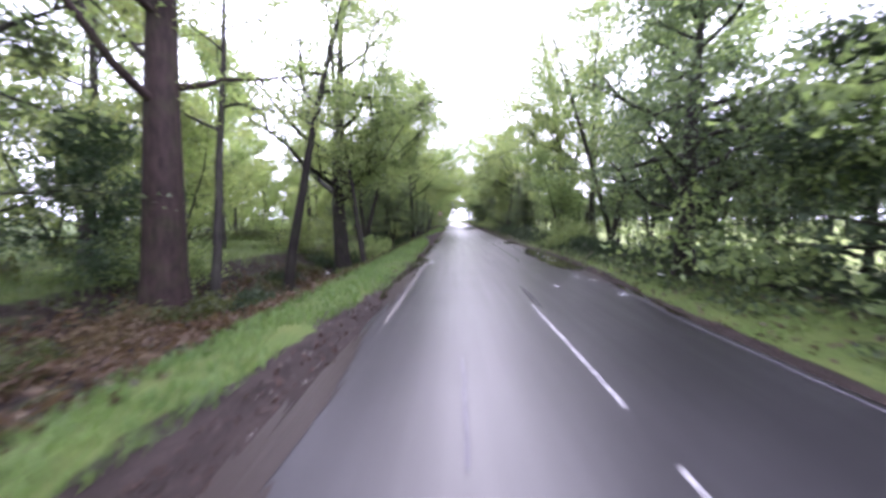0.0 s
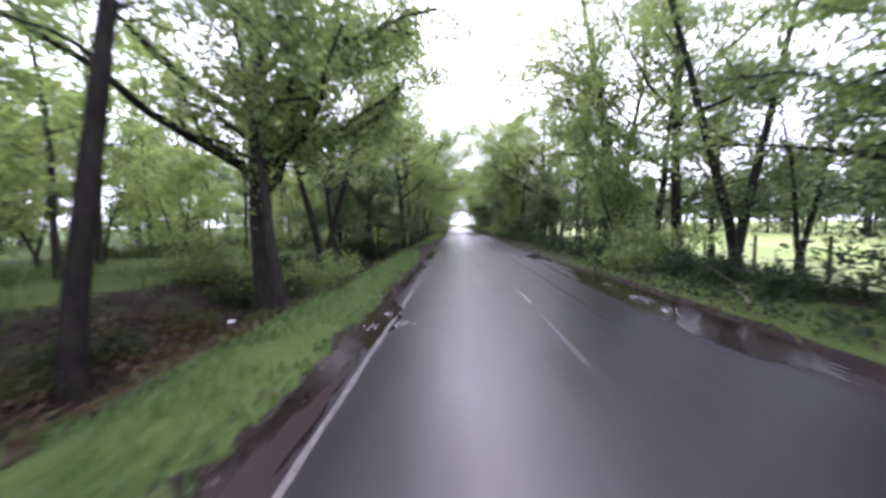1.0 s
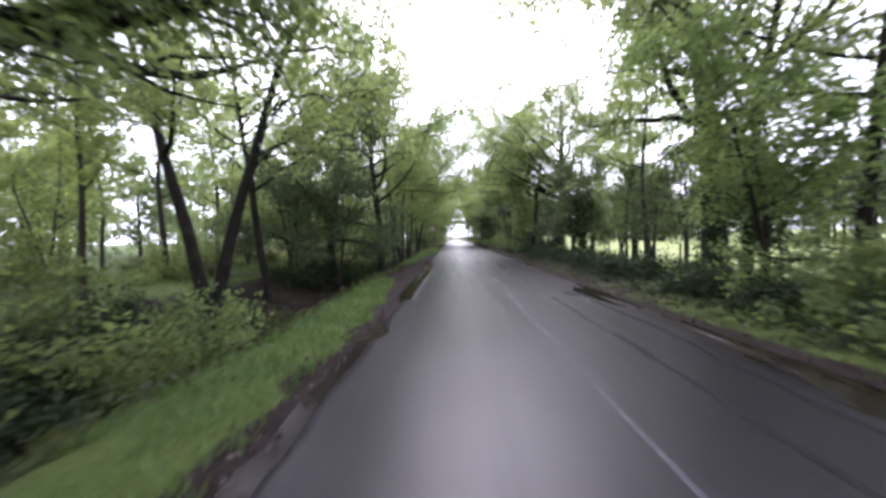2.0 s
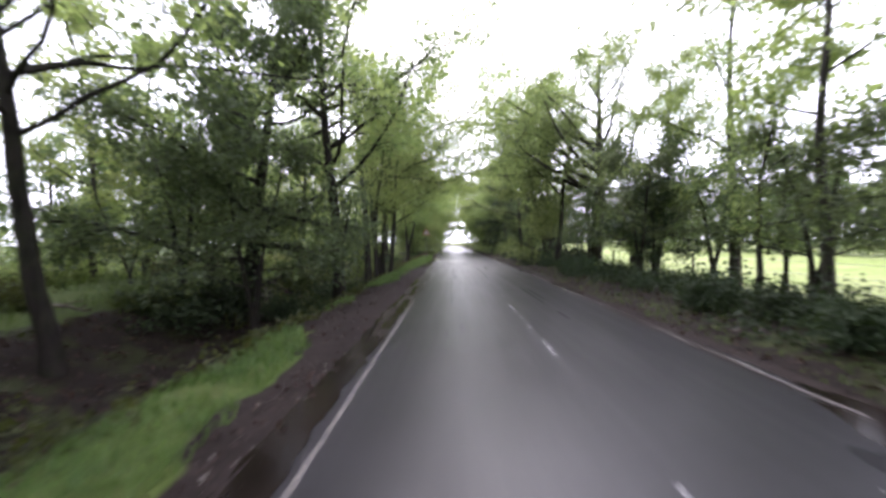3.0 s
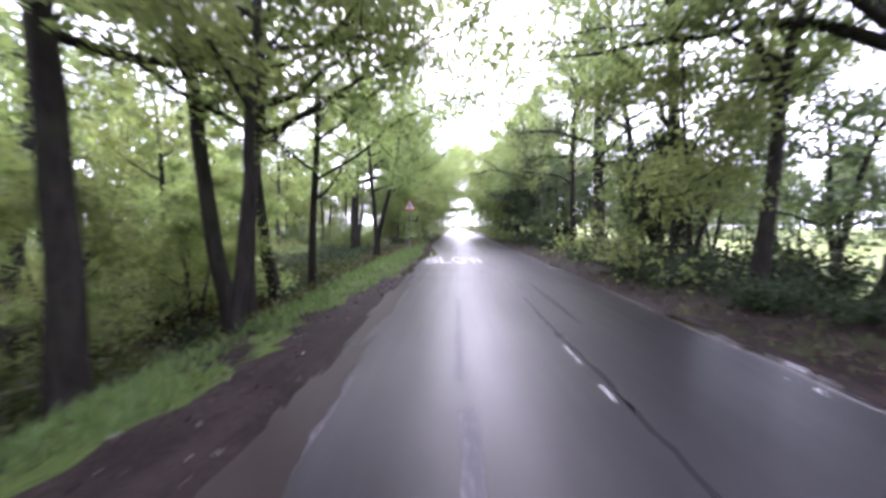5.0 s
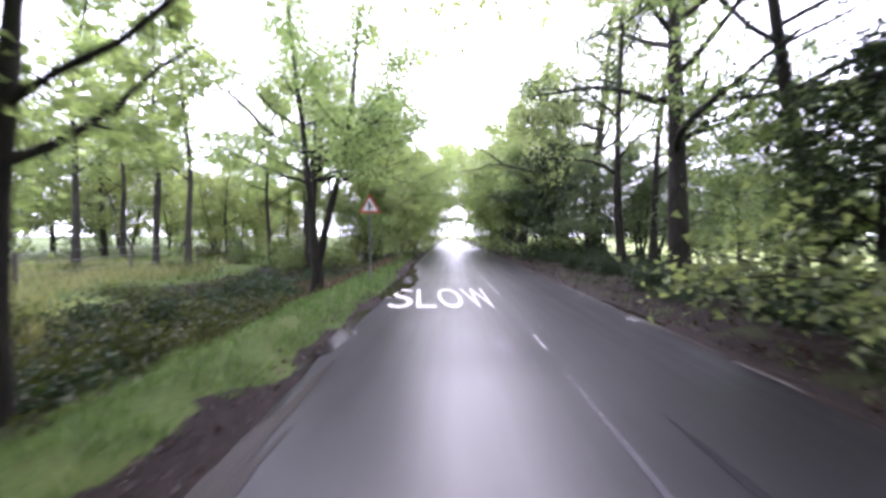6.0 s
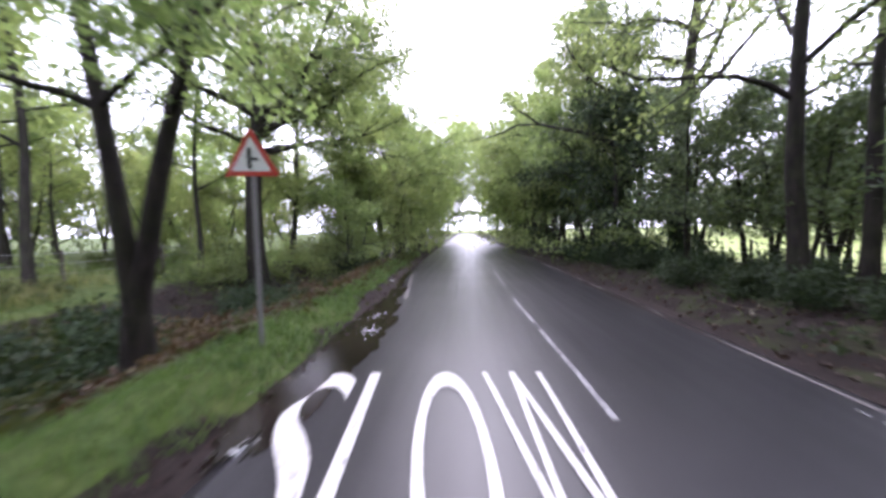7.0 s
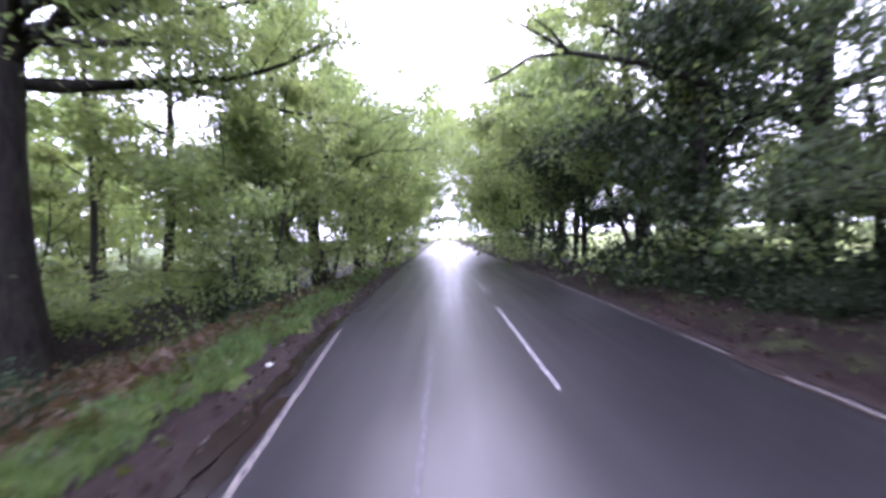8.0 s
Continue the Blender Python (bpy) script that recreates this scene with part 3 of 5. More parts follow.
# mud washed from the shoulder over the tarmac
for cx, cy, rx, ry in ((-1.42, 50.6, 0.3, 3.2), (-1.42, 58.0, 0.25, 4.0), (-1.5, 45.0, 0.2, 3.0), (-1.45, 1.5, 0.22, 5.0), (-1.5, 13.0, 0.2, 4.0), (-1.55, 65.0, 0.2, 5.0), (4.4, 18.0, 0.25, 5.0), (4.3, 33.0, 0.2, 4.0), (4.2, 44.0, 0.12, 5.0), (4.25, 70.0, 0.1, 6.0), (4.2, 88.0, 0.1, 6.0)):
    tagged(blob("mud_patch", cx, cy, rx, ry, 0, MUD_WASH, cx * 7 + cy, wob=0.5, follow=lambda x, y: max(road_z(x, y), ground_height(x, y)) + 0.006), "wet brown mud washed over the edge of the tarmac", "mud", "mud washed over the lane edges")

# repairs of the tarmac
for cx, cy, rx, ry in ((1.75, 11.2, 0.07, 1.5), (2.66, 49.5, 0.045, 2.4), (2.85, 50.0, 0.035, 2.0), (2.7, 45.0, 0.05, 0.7), (3.5, 36.8, 0.22, 0.7), (2.3, 66.5, 0.07, 3.0)):
    tagged(blob("asphalt_repair", cx, cy, rx, ry, 0, PATCH, cx * 3 + cy, follow=lambda x, y: road_z(x, y) + 0.003), "dark tar seam repaired into the asphalt", "road repair", "tar repairs of the lane")
for xa, ya, xb, yb, w in ((2.7, 20.0, 2.78, 36.0, 0.10), (3.75, 22.0, 3.75, 37.0, 0.12), (1.76, 56.8, 1.62, 67.0, 0.07)):
    tagged(strip("asphalt_repair", lambda y, p=xa, q=ya, s=(xb - xa) / (yb - ya): p + s * (y - q) + 0.05 * noise.noise((p, y * 0.8, 2.0)) + 0.14 * noise.noise((p, y * 0.25, 4.0)), w, ya, yb, PATCH, 0.003, 0.06, ya), "dark tar seam repaired into the asphalt", "road repair", "tar repairs of the lane")

# pale scuffs of old paint in the wheel track
for cx, y0, y1, w in ((0.1, 3.2, 6.0, 0.05), (0.2, 42.6, 43.7, 0.09), (-0.12, 42.2, 43.0, 0.06), (-0.03, 47.0, 57.0, 0.07), (0.14, 56.0, 59.0, 0.17), (0.05, 60.0, 66.0, 0.09), (0.02, 73.5, 75.0, 0.04), (1.0, 71.6, 73.4, 0.14), (0.0, 87.0, 92.5, 0.05)):
    tagged(strip("paint_scuff", lambda y, c=cx: c, w, y0, y1, PAINT_SCUFF, 0.004, 0.03, y0), "pale worn scuff along the wheel track", "road marking", "scuffs in the wheel track")


# ---- road sign ----
def triangle_bm(side, depth, rnd, y):
    """Upright rounded triangle facing -y, centred on its base at z = 0."""
    h = side * math.sqrt(3) / 2
    corners = [Vector((-side / 2, 0, 0)), Vector((side / 2, 0, 0)), Vector((0, 0, h))]
    mid = sum(corners, Vector()) / 3
    pts = []
    for k, c in enumerate(corners):
        inner = c + (mid - c).normalized() * rnd * 2
        start = (-150, -90 + 0, 30)[k]
        for s in range(7):
            a = radians(start + s * 20)
            pts.append(inner + Vector((math.cos(a) * rnd, 0, math.sin(a) * rnd)))
    bm = bmesh.new()
    face = bm.faces.new([bm.verts.new((p.x, y, p.z)) for p in pts])
    ext = bmesh.ops.extrude_face_region(bm, geom=[face])
    bmesh.ops.translate(bm, verts=[v for v in ext["geom"] if isinstance(v, bmesh.types.BMVert)], vec=(0, depth, 0))
    bmesh.ops.recalc_face_normals(bm, faces=bm.faces[:])
    return bm


def road_sign(x, y, turn):
    base = ground_height(x, y)
    sign = tagged(new("road_sign"), "red-bordered triangular warning sign of a side road, on a grey post", "road sign")
    sign.matrix_basis = pose(x, y * STATION, base, 0, 0, turn)
    top = 2.57 - base
    part("post", rod_bm(0.032, 0.032, top + 0.64, (0, 0.03, -0.1)), POST_GREY, sign)
    part("border", triangle_bm(0.78, 0.006, 0.035, -0.024), SIGN_RED, sign, "red border plate")
    bm = triangle_bm(0.54, 0.004, 0.014, -0.0285)
    bmesh.ops.translate(bm, verts=bm.verts[:], vec=(0, 0, 0.072))
    face = part("face", bm, SIGN_WHITE, sign, "white face")
    part("symbol_stem", box_bm(0.06, 0.004, 0.28, (-0.018, -0.032, 0.25), 0.001), SIGN_BLACK, face)
    part("symbol_arm", box_bm(0.09, 0.004, 0.04, (0.056, -0.032, 0.235), 0.001), SIGN_BLACK, face)
    for z in (0.14, 0.42):
        part("clamp", box_bm(0.11, 0.05, 0.03, (0, 0.01, z), 0.005), STEEL, sign)
    for ob in sign.children_recursive:
        if ob.name.split(".")[0] != "post":
            for v in ob.data.vertices:
                v.co.z += top
    return sign


road_sign(-2.6, 81.1, 4)


# ---- trees ----
def tube(path, radii, sides):
    """Rings along a path; returns verts and quads."""
    path = np.asarray(path, dtype=float)
    n = len(path)
    tang = np.gradient(path, axis=0)
    tang /= np.linalg.norm(tang, axis=1)[:, None] + 1e-9
    ref = np.where(np.abs(tang[:, 2:3]) > 0.9, np.array([[1.0, 0, 0]]), np.array([[0, 0, 1.0]]))
    side = np.cross(tang, ref)
    side /= np.linalg.norm(side, axis=1)[:, None]
    up = np.cross(side, tang)
    ang = np.arange(sides) * 2 * math.pi / sides
    ring = side[:, None, :] * np.cos(ang)[None, :, None] + up[:, None, :] * np.sin(ang)[None, :, None]
    verts = (path[:, None, :] + ring * np.asarray(radii)[:, None, None]).reshape(-1, 3)
    i = np.arange(n * sides).reshape(n, sides)
    j = np.roll(i, -1, axis=1)
    faces = np.stack([i[:-1], j[:-1], j[1:], i[1:]], -1).reshape(-1, 4)
    return verts, faces


def join(chunks):
    verts, faces, k = [], [], 0
    for v, f in chunks:
        verts.append(v)
        faces.append(f + k)
        k += len(v)
    return np.concatenate(verts), np.concatenate(faces)


gutter_glints(((-1.42, 20.7, 9, 0.06, 0.2), (-1.0, 19.7, 22, 0.1, 0.2), (-1.5, 19.5, 12, 0.1, 0.15), (4.35, 25.0, 10, 0.08, 0.3), (4.3, 22.5, 26, 0.12, 0.35), (4.25, 21.0, 14, 0.08, 0.2), (3.84, 15.0, 8, 0.05, 0.1), (4.08, 14.1, 14, 0.08, 0.12), (2.74, 12.8, 8, 0.05, 0.1), (4.07, 11.5, 16, 0.09, 0.12),
             (-1.65, 84.8, 16, 0.09, 0.2), (-1.5, 83.1, 40, 0.11, 0.22), (-1.6, 73.4, 4, 0.04, 0.1), (4.06, 75.0, 18, 0.06, 0.12), (4.0, 79.0, 10, 0.06, 0.3), (-1.65, 78.5, 10, 0.06, 0.1), (-1.28, 48.5, 6, 0.05, 0.1), (4.2, 50.7, 8, 0.05, 0.2), (4.05, 60.0, 8, 0.05, 0.2), (2.6, 36.3, 8, 0.4, 0.4), (3.4, 35.6, 12, 0.3, 0.4)))


def leaves(rng, centres, radius, count, size, flat=0.6, aspect=0.55):
    """Small three-cornered leaves strewn round the centres."""
    pick = rng.integers(0, len(centres), count)
    rad = np.asarray(radius)[pick] if np.ndim(radius) else radius
    off = rng.normal(0, 1, (count, 3)) * np.array([1, 1, flat])
    at = centres[pick] + off * (np.reshape(rad, (-1, 1)) if np.ndim(rad) else rad) * 0.55
    d = rng.normal(0, 1, (count, 3))
    d[:, 2] -= 0.35
    d /= np.linalg.norm(d, axis=1)[:, None]
    nrm = rng.normal(0, 0.8, (count, 3)) + np.array([0, 0, 0.7])
    w = np.cross(d, nrm)
    w /= np.linalg.norm(w, axis=1)[:, None] + 1e-9
    s = size * rng.uniform(0.6, 1.35, (count, 1))
    skew = rng.uniform(-0.35, 0.35, (count, 1))
    verts = np.stack([at, at + d * s * (0.75 + skew) + w * s * aspect * 0.75, at + d * s * (0.75 - skew) - w * s * aspect * 0.75], 1).reshape(-1, 3)
    return verts, np.arange(count * 3).reshape(-1, 3)


def wander(rng, start, way, length, steps, bend, lift=0.0):
    pts, p, d = [np.array(start, float)], np.array(start, float), np.array(way, float)
    d /= np.linalg.norm(d)
    for k in range(steps):
        d = d + rng.normal(0, bend, 3) + np.array([0, 0, lift])
        d /= np.linalg.norm(d)
        p = p + d * length / steps
        pts.append(p.copy())
    return np.array(pts)


def tree_mesh(seed, height, trunk_r, crown_base, spread, limbs, leaf_n, leaf_size, lean=(0, 0), twist=0.05, fork=None, flare=1.5, limb_rise=0.35, clump=0.75, low_skirt=0.0, lite=False, split=False, taper=0.75, lift=0.02, reach=0, span=7.5, ways=((-0.22, -0.1), (0.22, 0.1))):
    """Trunk with limbs and twigs, and a crown of leaves, both as arrays, base at the origin."""
    rng = np.random.default_rng(seed)
    wood, tips, tip_r, marks = [], [], [], []

    def stem(start, way, length, r0, sides):
        pts = wander(rng, start, way, length, 10, twist, 0.03)
        k = np.linspace(0, 1, len(pts))
        rad = r0 * (1 - 0.8 * k)
        wood.append((pts, rad, sides))
        return pts, rad

    main = np.array([lean[0], lean[1], 1.0])
    stems = []
    if fork:
        low = wander(rng, (0, 0, -0.3), main, fork + 0.3, 4, 0.02)
        wood.append((low, trunk_r * np.linspace(flare, 0.95, 5), 12))
        for wx, wy in ways:
            stems.append(stem(low[-1] - np.array([0, 0, 0.1]), main + np.array([wx, wy, 0]), height - fork, trunk_r * 0.75, 10))
    else:
        pts = wander(rng, (0, 0, -0.3), main, height + 0.3, 14, twist * 0.6, lift)
        k = np.linspace(0, 1, len(pts))
        rad = trunk_r * ((1 - 0.85 * k) + (flare - 1) * np.exp(-k * height / 0.5))
        low = np.linspace(0, 1, 40)
        fine = np.stack([np.interp(low, k, pts[:, a]) for a in range(3)], 1)
        fr = trunk_r * ((1 - 0.85 * low) + (flare - 1) * np.exp(-low * height / 0.5))
        wood.append((fine, fr, 14))
        stems.append((fine, fr))
    golden = rng.uniform(0, 6.28)
    for b in range(limbs):
        pts, rad = stems[b % len(stems)]
        z = crown_base + (height * 0.97 - crown_base) * ((b + rng.uniform(0.1, 0.9)) / limbs)
        idx = int(np.argmin(np.abs(pts[:, 2] - z)))
        golden += 2.4 + rng.uniform(-0.4, 0.4)
        up = (z - crown_base) / max(0.1, height - crown_base)
        length = spread * (1.05 - taper * up ** 1.5) * rng.uniform(0.75, 1.15)
        way = np.array([math.cos(golden), math.sin(golden), limb_rise + 0.5 * up])
        limb = wander(rng, pts[idx], way, length, 7, 0.16, 0.03)
        r0 = max(0.02, min(rad[idx] * 0.55, 0.03 * length))
        marks.append(len(wood))
        wood.append((limb, r0 * np.linspace(1, 0.22, 8), 7))
        for q in range(5):
            k = int(rng.integers(2, 8))
            tw = rng.normal(0, 1, 3) * np.array([1, 1, 0.5]) + (limb[k] - limb[k - 1]) / (length / 7) * 0.8
            twig = wander(rng, limb[k], tw, length * rng.uniform(0.25, 0.45), 4, 0.25, 0.0)
            wood.append((twig, r0 * 0.35 * np.linspace(1, 0.25, 5), 4))
            for s in (2, 3, 4):
                tips.append(twig[s]), tip_r.append(clump * rng.uniform(0.6, 1.2))
        tips.append(limb[-1]), tip_r.append(clump)
        for k in (3, 4, 5, 6):
            tips.append(limb[k]), tip_r.append(clump * rng.uniform(0.5, 0.85))
    for b in range(reach):
        pts, rad = stems[b % len(stems)]
        z = crown_base + (height * 0.6 - crown_base) * (b + 0.5) / reach
        idx = int(np.argmin(np.abs(pts[:, 2] - z)))
        limb = wander(rng, pts[idx], (1.0, rng.uniform(-0.6, 0.6), 0.6), span * rng.uniform(0.8, 1.1), 11, 0.14, 0.0)
        r0 = rad[idx] * 0.5
        marks.append(len(wood))
        wood.append((limb, r0 * np.linspace(1, 0.15, 12), 8))
        for q in range(13):
            k = int(rng.integers(3, 12))
            tw = rng.normal(0, 1, 3) * np.array([0.8, 1, 0.6]) + np.array([0.5, 0, 0.2])
            twig = wander(rng, limb[k], tw, rng.uniform(1.0, 2.4), 4, 0.25, 0.0)
            wood.append((twig, max(0.012, r0 * 0.22) * np.linspace(1, 0.3, 5), 5))
            for s in (1, 2, 3, 4):
                tips.append(twig[s]), tip_r.append(clump * rng.uniform(0.45, 0.9))
    if low_skirt:
        for b in range(10):
            z = rng.uniform(0.3, crown_base)
            a = rng.uniform(0, 6.28)
            tips.append(np.array([math.cos(a) * spread * low_skirt, math.sin(a) * spread * low_skirt, z])), tip_r.append(clump)
    if lite:
        wood = [(p[::3] if len(p) > 20 else p[::2], r[::3] if len(p) > 20 else r[::2], 6 if s > 7 else 4) for p, r, s in wood if s > 4]
    chunks = [tube(p, r, s) for p, r, s in wood]
    crown = leaves(rng, np.array(tips), np.array(tip_r), leaf_n, leaf_size)
    if split:
        ends = marks + [len(chunks)]
        return join(chunks[:marks[0]]), crown, [join(chunks[a:z]) for a, z in zip(ends[:-1], ends[1:])]
    return join(chunks), crown, []


def tree_thing(arrays, bark, leaf, label, category="tree", group=""):
    (wv, wf), (lv, lf), limbs = arrays
    thing = tagged(new("tree"), label, category, group)
    link_mesh("trunk", wv, wf, bark, thing, smooth=True)
    for v, f in limbs:
        link_mesh("limb", v, f, bark, thing, smooth=True)
    link_mesh("crown", lv, lf, leaf, thing)
    return thing


def put(thing, x, y, turn=0.0, scale=1.0, sink=0.05):
    thing.scale = (scale, scale, scale)
    thing.matrix_basis = pose(x, y * STATION, ground_height(x, y) - sink, 0, 0, turn) @ Matrix.Diagonal((scale, scale, scale, 1))
    return thing


# single trees with a shape of their own
hero = (
    # x, y, turn, bark, leaf, label, arguments
    (-7.7, 12.0, 0, BARK_PINE, LEAF_OAK, "tall red-brown pine trunk at the ditch edge", dict(seed=11, height=17, trunk_r=0.54, crown_base=5.0, spread=4.2, limbs=16, leaf_n=3600, leaf_size=0.16, lean=(0.04, 0.0), twist=0.03)),
    (-7.4, 14.0, 0, BARK_THIN, LEAF_BIRCH, "slim grey-barked tree behind the pine", dict(seed=12, height=13, trunk_r=0.15, crown_base=5.0, spread=3.0, limbs=10, leaf_n=4350, leaf_size=0.14, lean=(0.03, 0.02))),
    (-7.0, 19.2, 0, BARK_OAK, LEAF_OAK, "dark thin tree leaning towards the lane", dict(seed=13, height=14, trunk_r=0.22, crown_base=6.0, spread=3.2, limbs=10, leaf_n=3770, leaf_size=0.14, lean=(0.13, 0.02), twist=0.04)),
    (-4.5, 23.3, 0, BARK_OAK, LEAF_OAK, "dark slim trunk rising from the ditch edge", dict(seed=14, height=9, trunk_r=0.16, crown_base=4.2, spread=2.6, limbs=9, leaf_n=5075, leaf_size=0.13, lean=(-0.08, 0.0), twist=0.05)),
    (-6.6, 27.4, 0, BARK_OAK, LEAF_OAK, "broad old oak with heavy low limbs", dict(seed=15, height=16, trunk_r=0.45, crown_base=3.6, spread=7.0, limbs=15, leaf_n=36000, leaf_size=0.15, lean=(0.02, 0.0), limb_rise=0.25, clump=0.95, reach=10, span=7.0)),
    (-6.9, 35.4, 0, BARK_OAK, LEAF_BIRCH, "twin-stemmed tree with thin dark trunks", dict(seed=16, height=13, trunk_r=0.26, crown_base=4.8, spread=4.0, limbs=14, leaf_n=14000, leaf_size=0.15, fork=0.8)),
    (-4.75, 52.9, 0, BARK_OAK, LEAF_OAK, "straight dark trunk beside the muddy shoulder", dict(seed=17, height=15, trunk_r=0.25, crown_base=4.6, spread=4.6, limbs=15, leaf_n=18000, leaf_size=0.13, lean=(0.0, 0.0), twist=0.05, reach=6, span=7.5)),
    (-7.6, 50.8, 0, BARK_OAK, LEAF_HEDGE, "dark leaning tree hung with dense low foliage", dict(seed=18, height=12, trunk_r=0.3, crown_base=2.0, spread=5.0, limbs=18, leaf_n=29000, leaf_size=0.16, lean=(0.12, -0.05), limb_rise=0.1, clump=0.9)),
    (-3.75, 56.8, 0, BARK_OAK, LEAF_BIRCH, "thin dark sapling trunk at the road edge", dict(seed=19, height=9, trunk_r=0.12, crown_base=3.4, spread=2.4, limbs=9, twist=0.12, leaf_n=7250, leaf_size=0.12)),
    (-4.7, 59.9, 0, BARK_OAK, LEAF_BIRCH, "dark stout trunk above the fallen branches", dict(seed=20, height=15, trunk_r=0.205, crown_base=4.6, spread=4.2, limbs=14, twist=0.08, leaf_n=7000, leaf_size=0.14, lean=(-0.03, 0), reach=2, span=6.5)),
    (-3.8, 62.4, 0, BARK_OAK, LEAF_BIRCH, "thin crooked tree at the road edge", dict(seed=21, height=10, trunk_r=0.13, crown_base=3.2, spread=2.8, limbs=10, leaf_n=10150, leaf_size=0.13, twist=0.09)),
    (-4.6, 64.8, 0, BARK_OAK, LEAF_BIRCH, "leaning dark tree at the road edge", dict(seed=22, height=12, trunk_r=0.18, crown_base=3.4, spread=3.4, limbs=11, leaf_n=9000, leaf_size=0.13, lean=(0.1, 0.0), reach=2, span=6.0, twist=0.1)),
    (-4.7, 69.6, 0, BARK_OAK, LEAF_BIRCH, "slender tree with light green leaves", dict(seed=23, height=12, trunk_r=0.14, crown_base=3.0, spread=3.2, limbs=11, leaf_n=13050, leaf_size=0.13, lean=(0.05, 0.0), reach=3, span=7.0)),
    (-4.5, 81.2, 0, BARK_OAK, LEAF_OAK, "dark tree forking low into two stems", dict(seed=24, height=11, trunk_r=0.19, crown_base=3.6, spread=2.3, limbs=14, leaf_n=13000, leaf_size=0.13, fork=1.1, twist=0.03, ways=((-0.10, 0.0), (0.24, 0.05)), reach=2, span=4.0, clump=0.9)),
    (-8.5, 94.2, 10, BARK_OAK, LEAF_OAK, "old oak with long gnarled limbs over the verge", dict(seed=25, height=13, trunk_r=0.42, crown_base=5.6, spread=7.0, limbs=22, leaf_n=46000, leaf_size=0.13, limb_rise=0.2, clump=0.95, reach=6, span=7.5)),
    (6.5, 13.7, 180, BARK_OAK, LEAF_HEDGE, "dark-leaved tree with a black wet trunk on the hedge bank", dict(seed=30, height=8.5, trunk_r=0.27, crown_base=1.5, spread=3.4, limbs=22, leaf_n=12500, leaf_size=0.13, clump=0.75, limb_rise=0.15)),
    (8.4, 26.0, 0, BARK_OAK, LEAF_OAK, "slim dark hedge tree beside the field", dict(seed=31, height=12, trunk_r=0.2, crown_base=3.4, spread=3.8, limbs=12, leaf_n=9889, leaf_size=0.13, fork=0.5)),
    (8.8, 30.5, 0, BARK_OAK, LEAF_OAK, "dark hedge tree leaning away from the field", dict(seed=32, height=15, trunk_r=0.2, crown_base=3.6, spread=4.8, limbs=16, leaf_n=14000, leaf_size=0.13, lean=(-0.12, 0.0))),
    (8.4, 38.0, 180, BARK_OAK, LEAF_OAK, "tall grey trunk rising out of the hedge", dict(seed=33, height=17, trunk_r=0.38, crown_base=4.0, spread=4.6, limbs=16, leaf_n=12500, leaf_size=0.14, reach=3, span=4.6)),
    (11.5, 53.0, 0, BARK_OAK, LEAF_OAK, "slim dark tree beside the open field", dict(seed=34, height=13, trunk_r=0.2, crown_base=3.8, spread=3.4, limbs=12, leaf_n=6742, leaf_size=0.13, lean=(-0.05, 0))),
    (9.2, 64.6, 180, BARK_OAK, LEAF_OAK, "massive dark oak on the hedge bank", dict(seed=35, height=13.5, trunk_r=0.45, crown_base=4.2, spread=6.0, limbs=18, limb_rise=0.7, twist=0.09, leaf_n=24000, leaf_size=0.14, lean=(-0.02, 0), flare=1.7, reach=5, span=8.0)),
    (7.8, 80.8, 0, BARK_OAK, LEAF_DARK, "ivy-clad dark trunk on the hedge bank", dict(seed=36, height=16, trunk_r=0.34, crown_base=4.0, spread=5.0, limbs=16, leaf_n=6000, leaf_size=0.15)),
    (7.75, 86.0, 0, BARK_OAK, LEAF_OAK, "dark leaning hedge tree", dict(seed=37, height=13, trunk_r=0.2, crown_base=3.8, spread=3.8, limbs=12, leaf_n=8990, leaf_size=0.13, lean=(-0.1, 0))),
    (8.9, 85.7, 0, BARK_OAK, LEAF_OAK, "slim upright hedge tree", dict(seed=38, height=12, trunk_r=0.17, crown_base=4.0, spread=3.0, limbs=11, leaf_n=7192, leaf_size=0.13)),
    (9.6, 96.5, 180, BARK_OAK, LEAF_OAK, "big oak with wide dark limbs by the field", dict(seed=39, height=17, trunk_r=0.4, crown_base=4.2, spread=6.4, limbs=18, leaf_n=14000, leaf_size=0.14, reach=2, span=6.0)),
)
for x, y, turn, bark, leaf, label, args in hero:
    put(tree_thing(tree_mesh(split=True, **args), bark, leaf, label), x, y, turn)

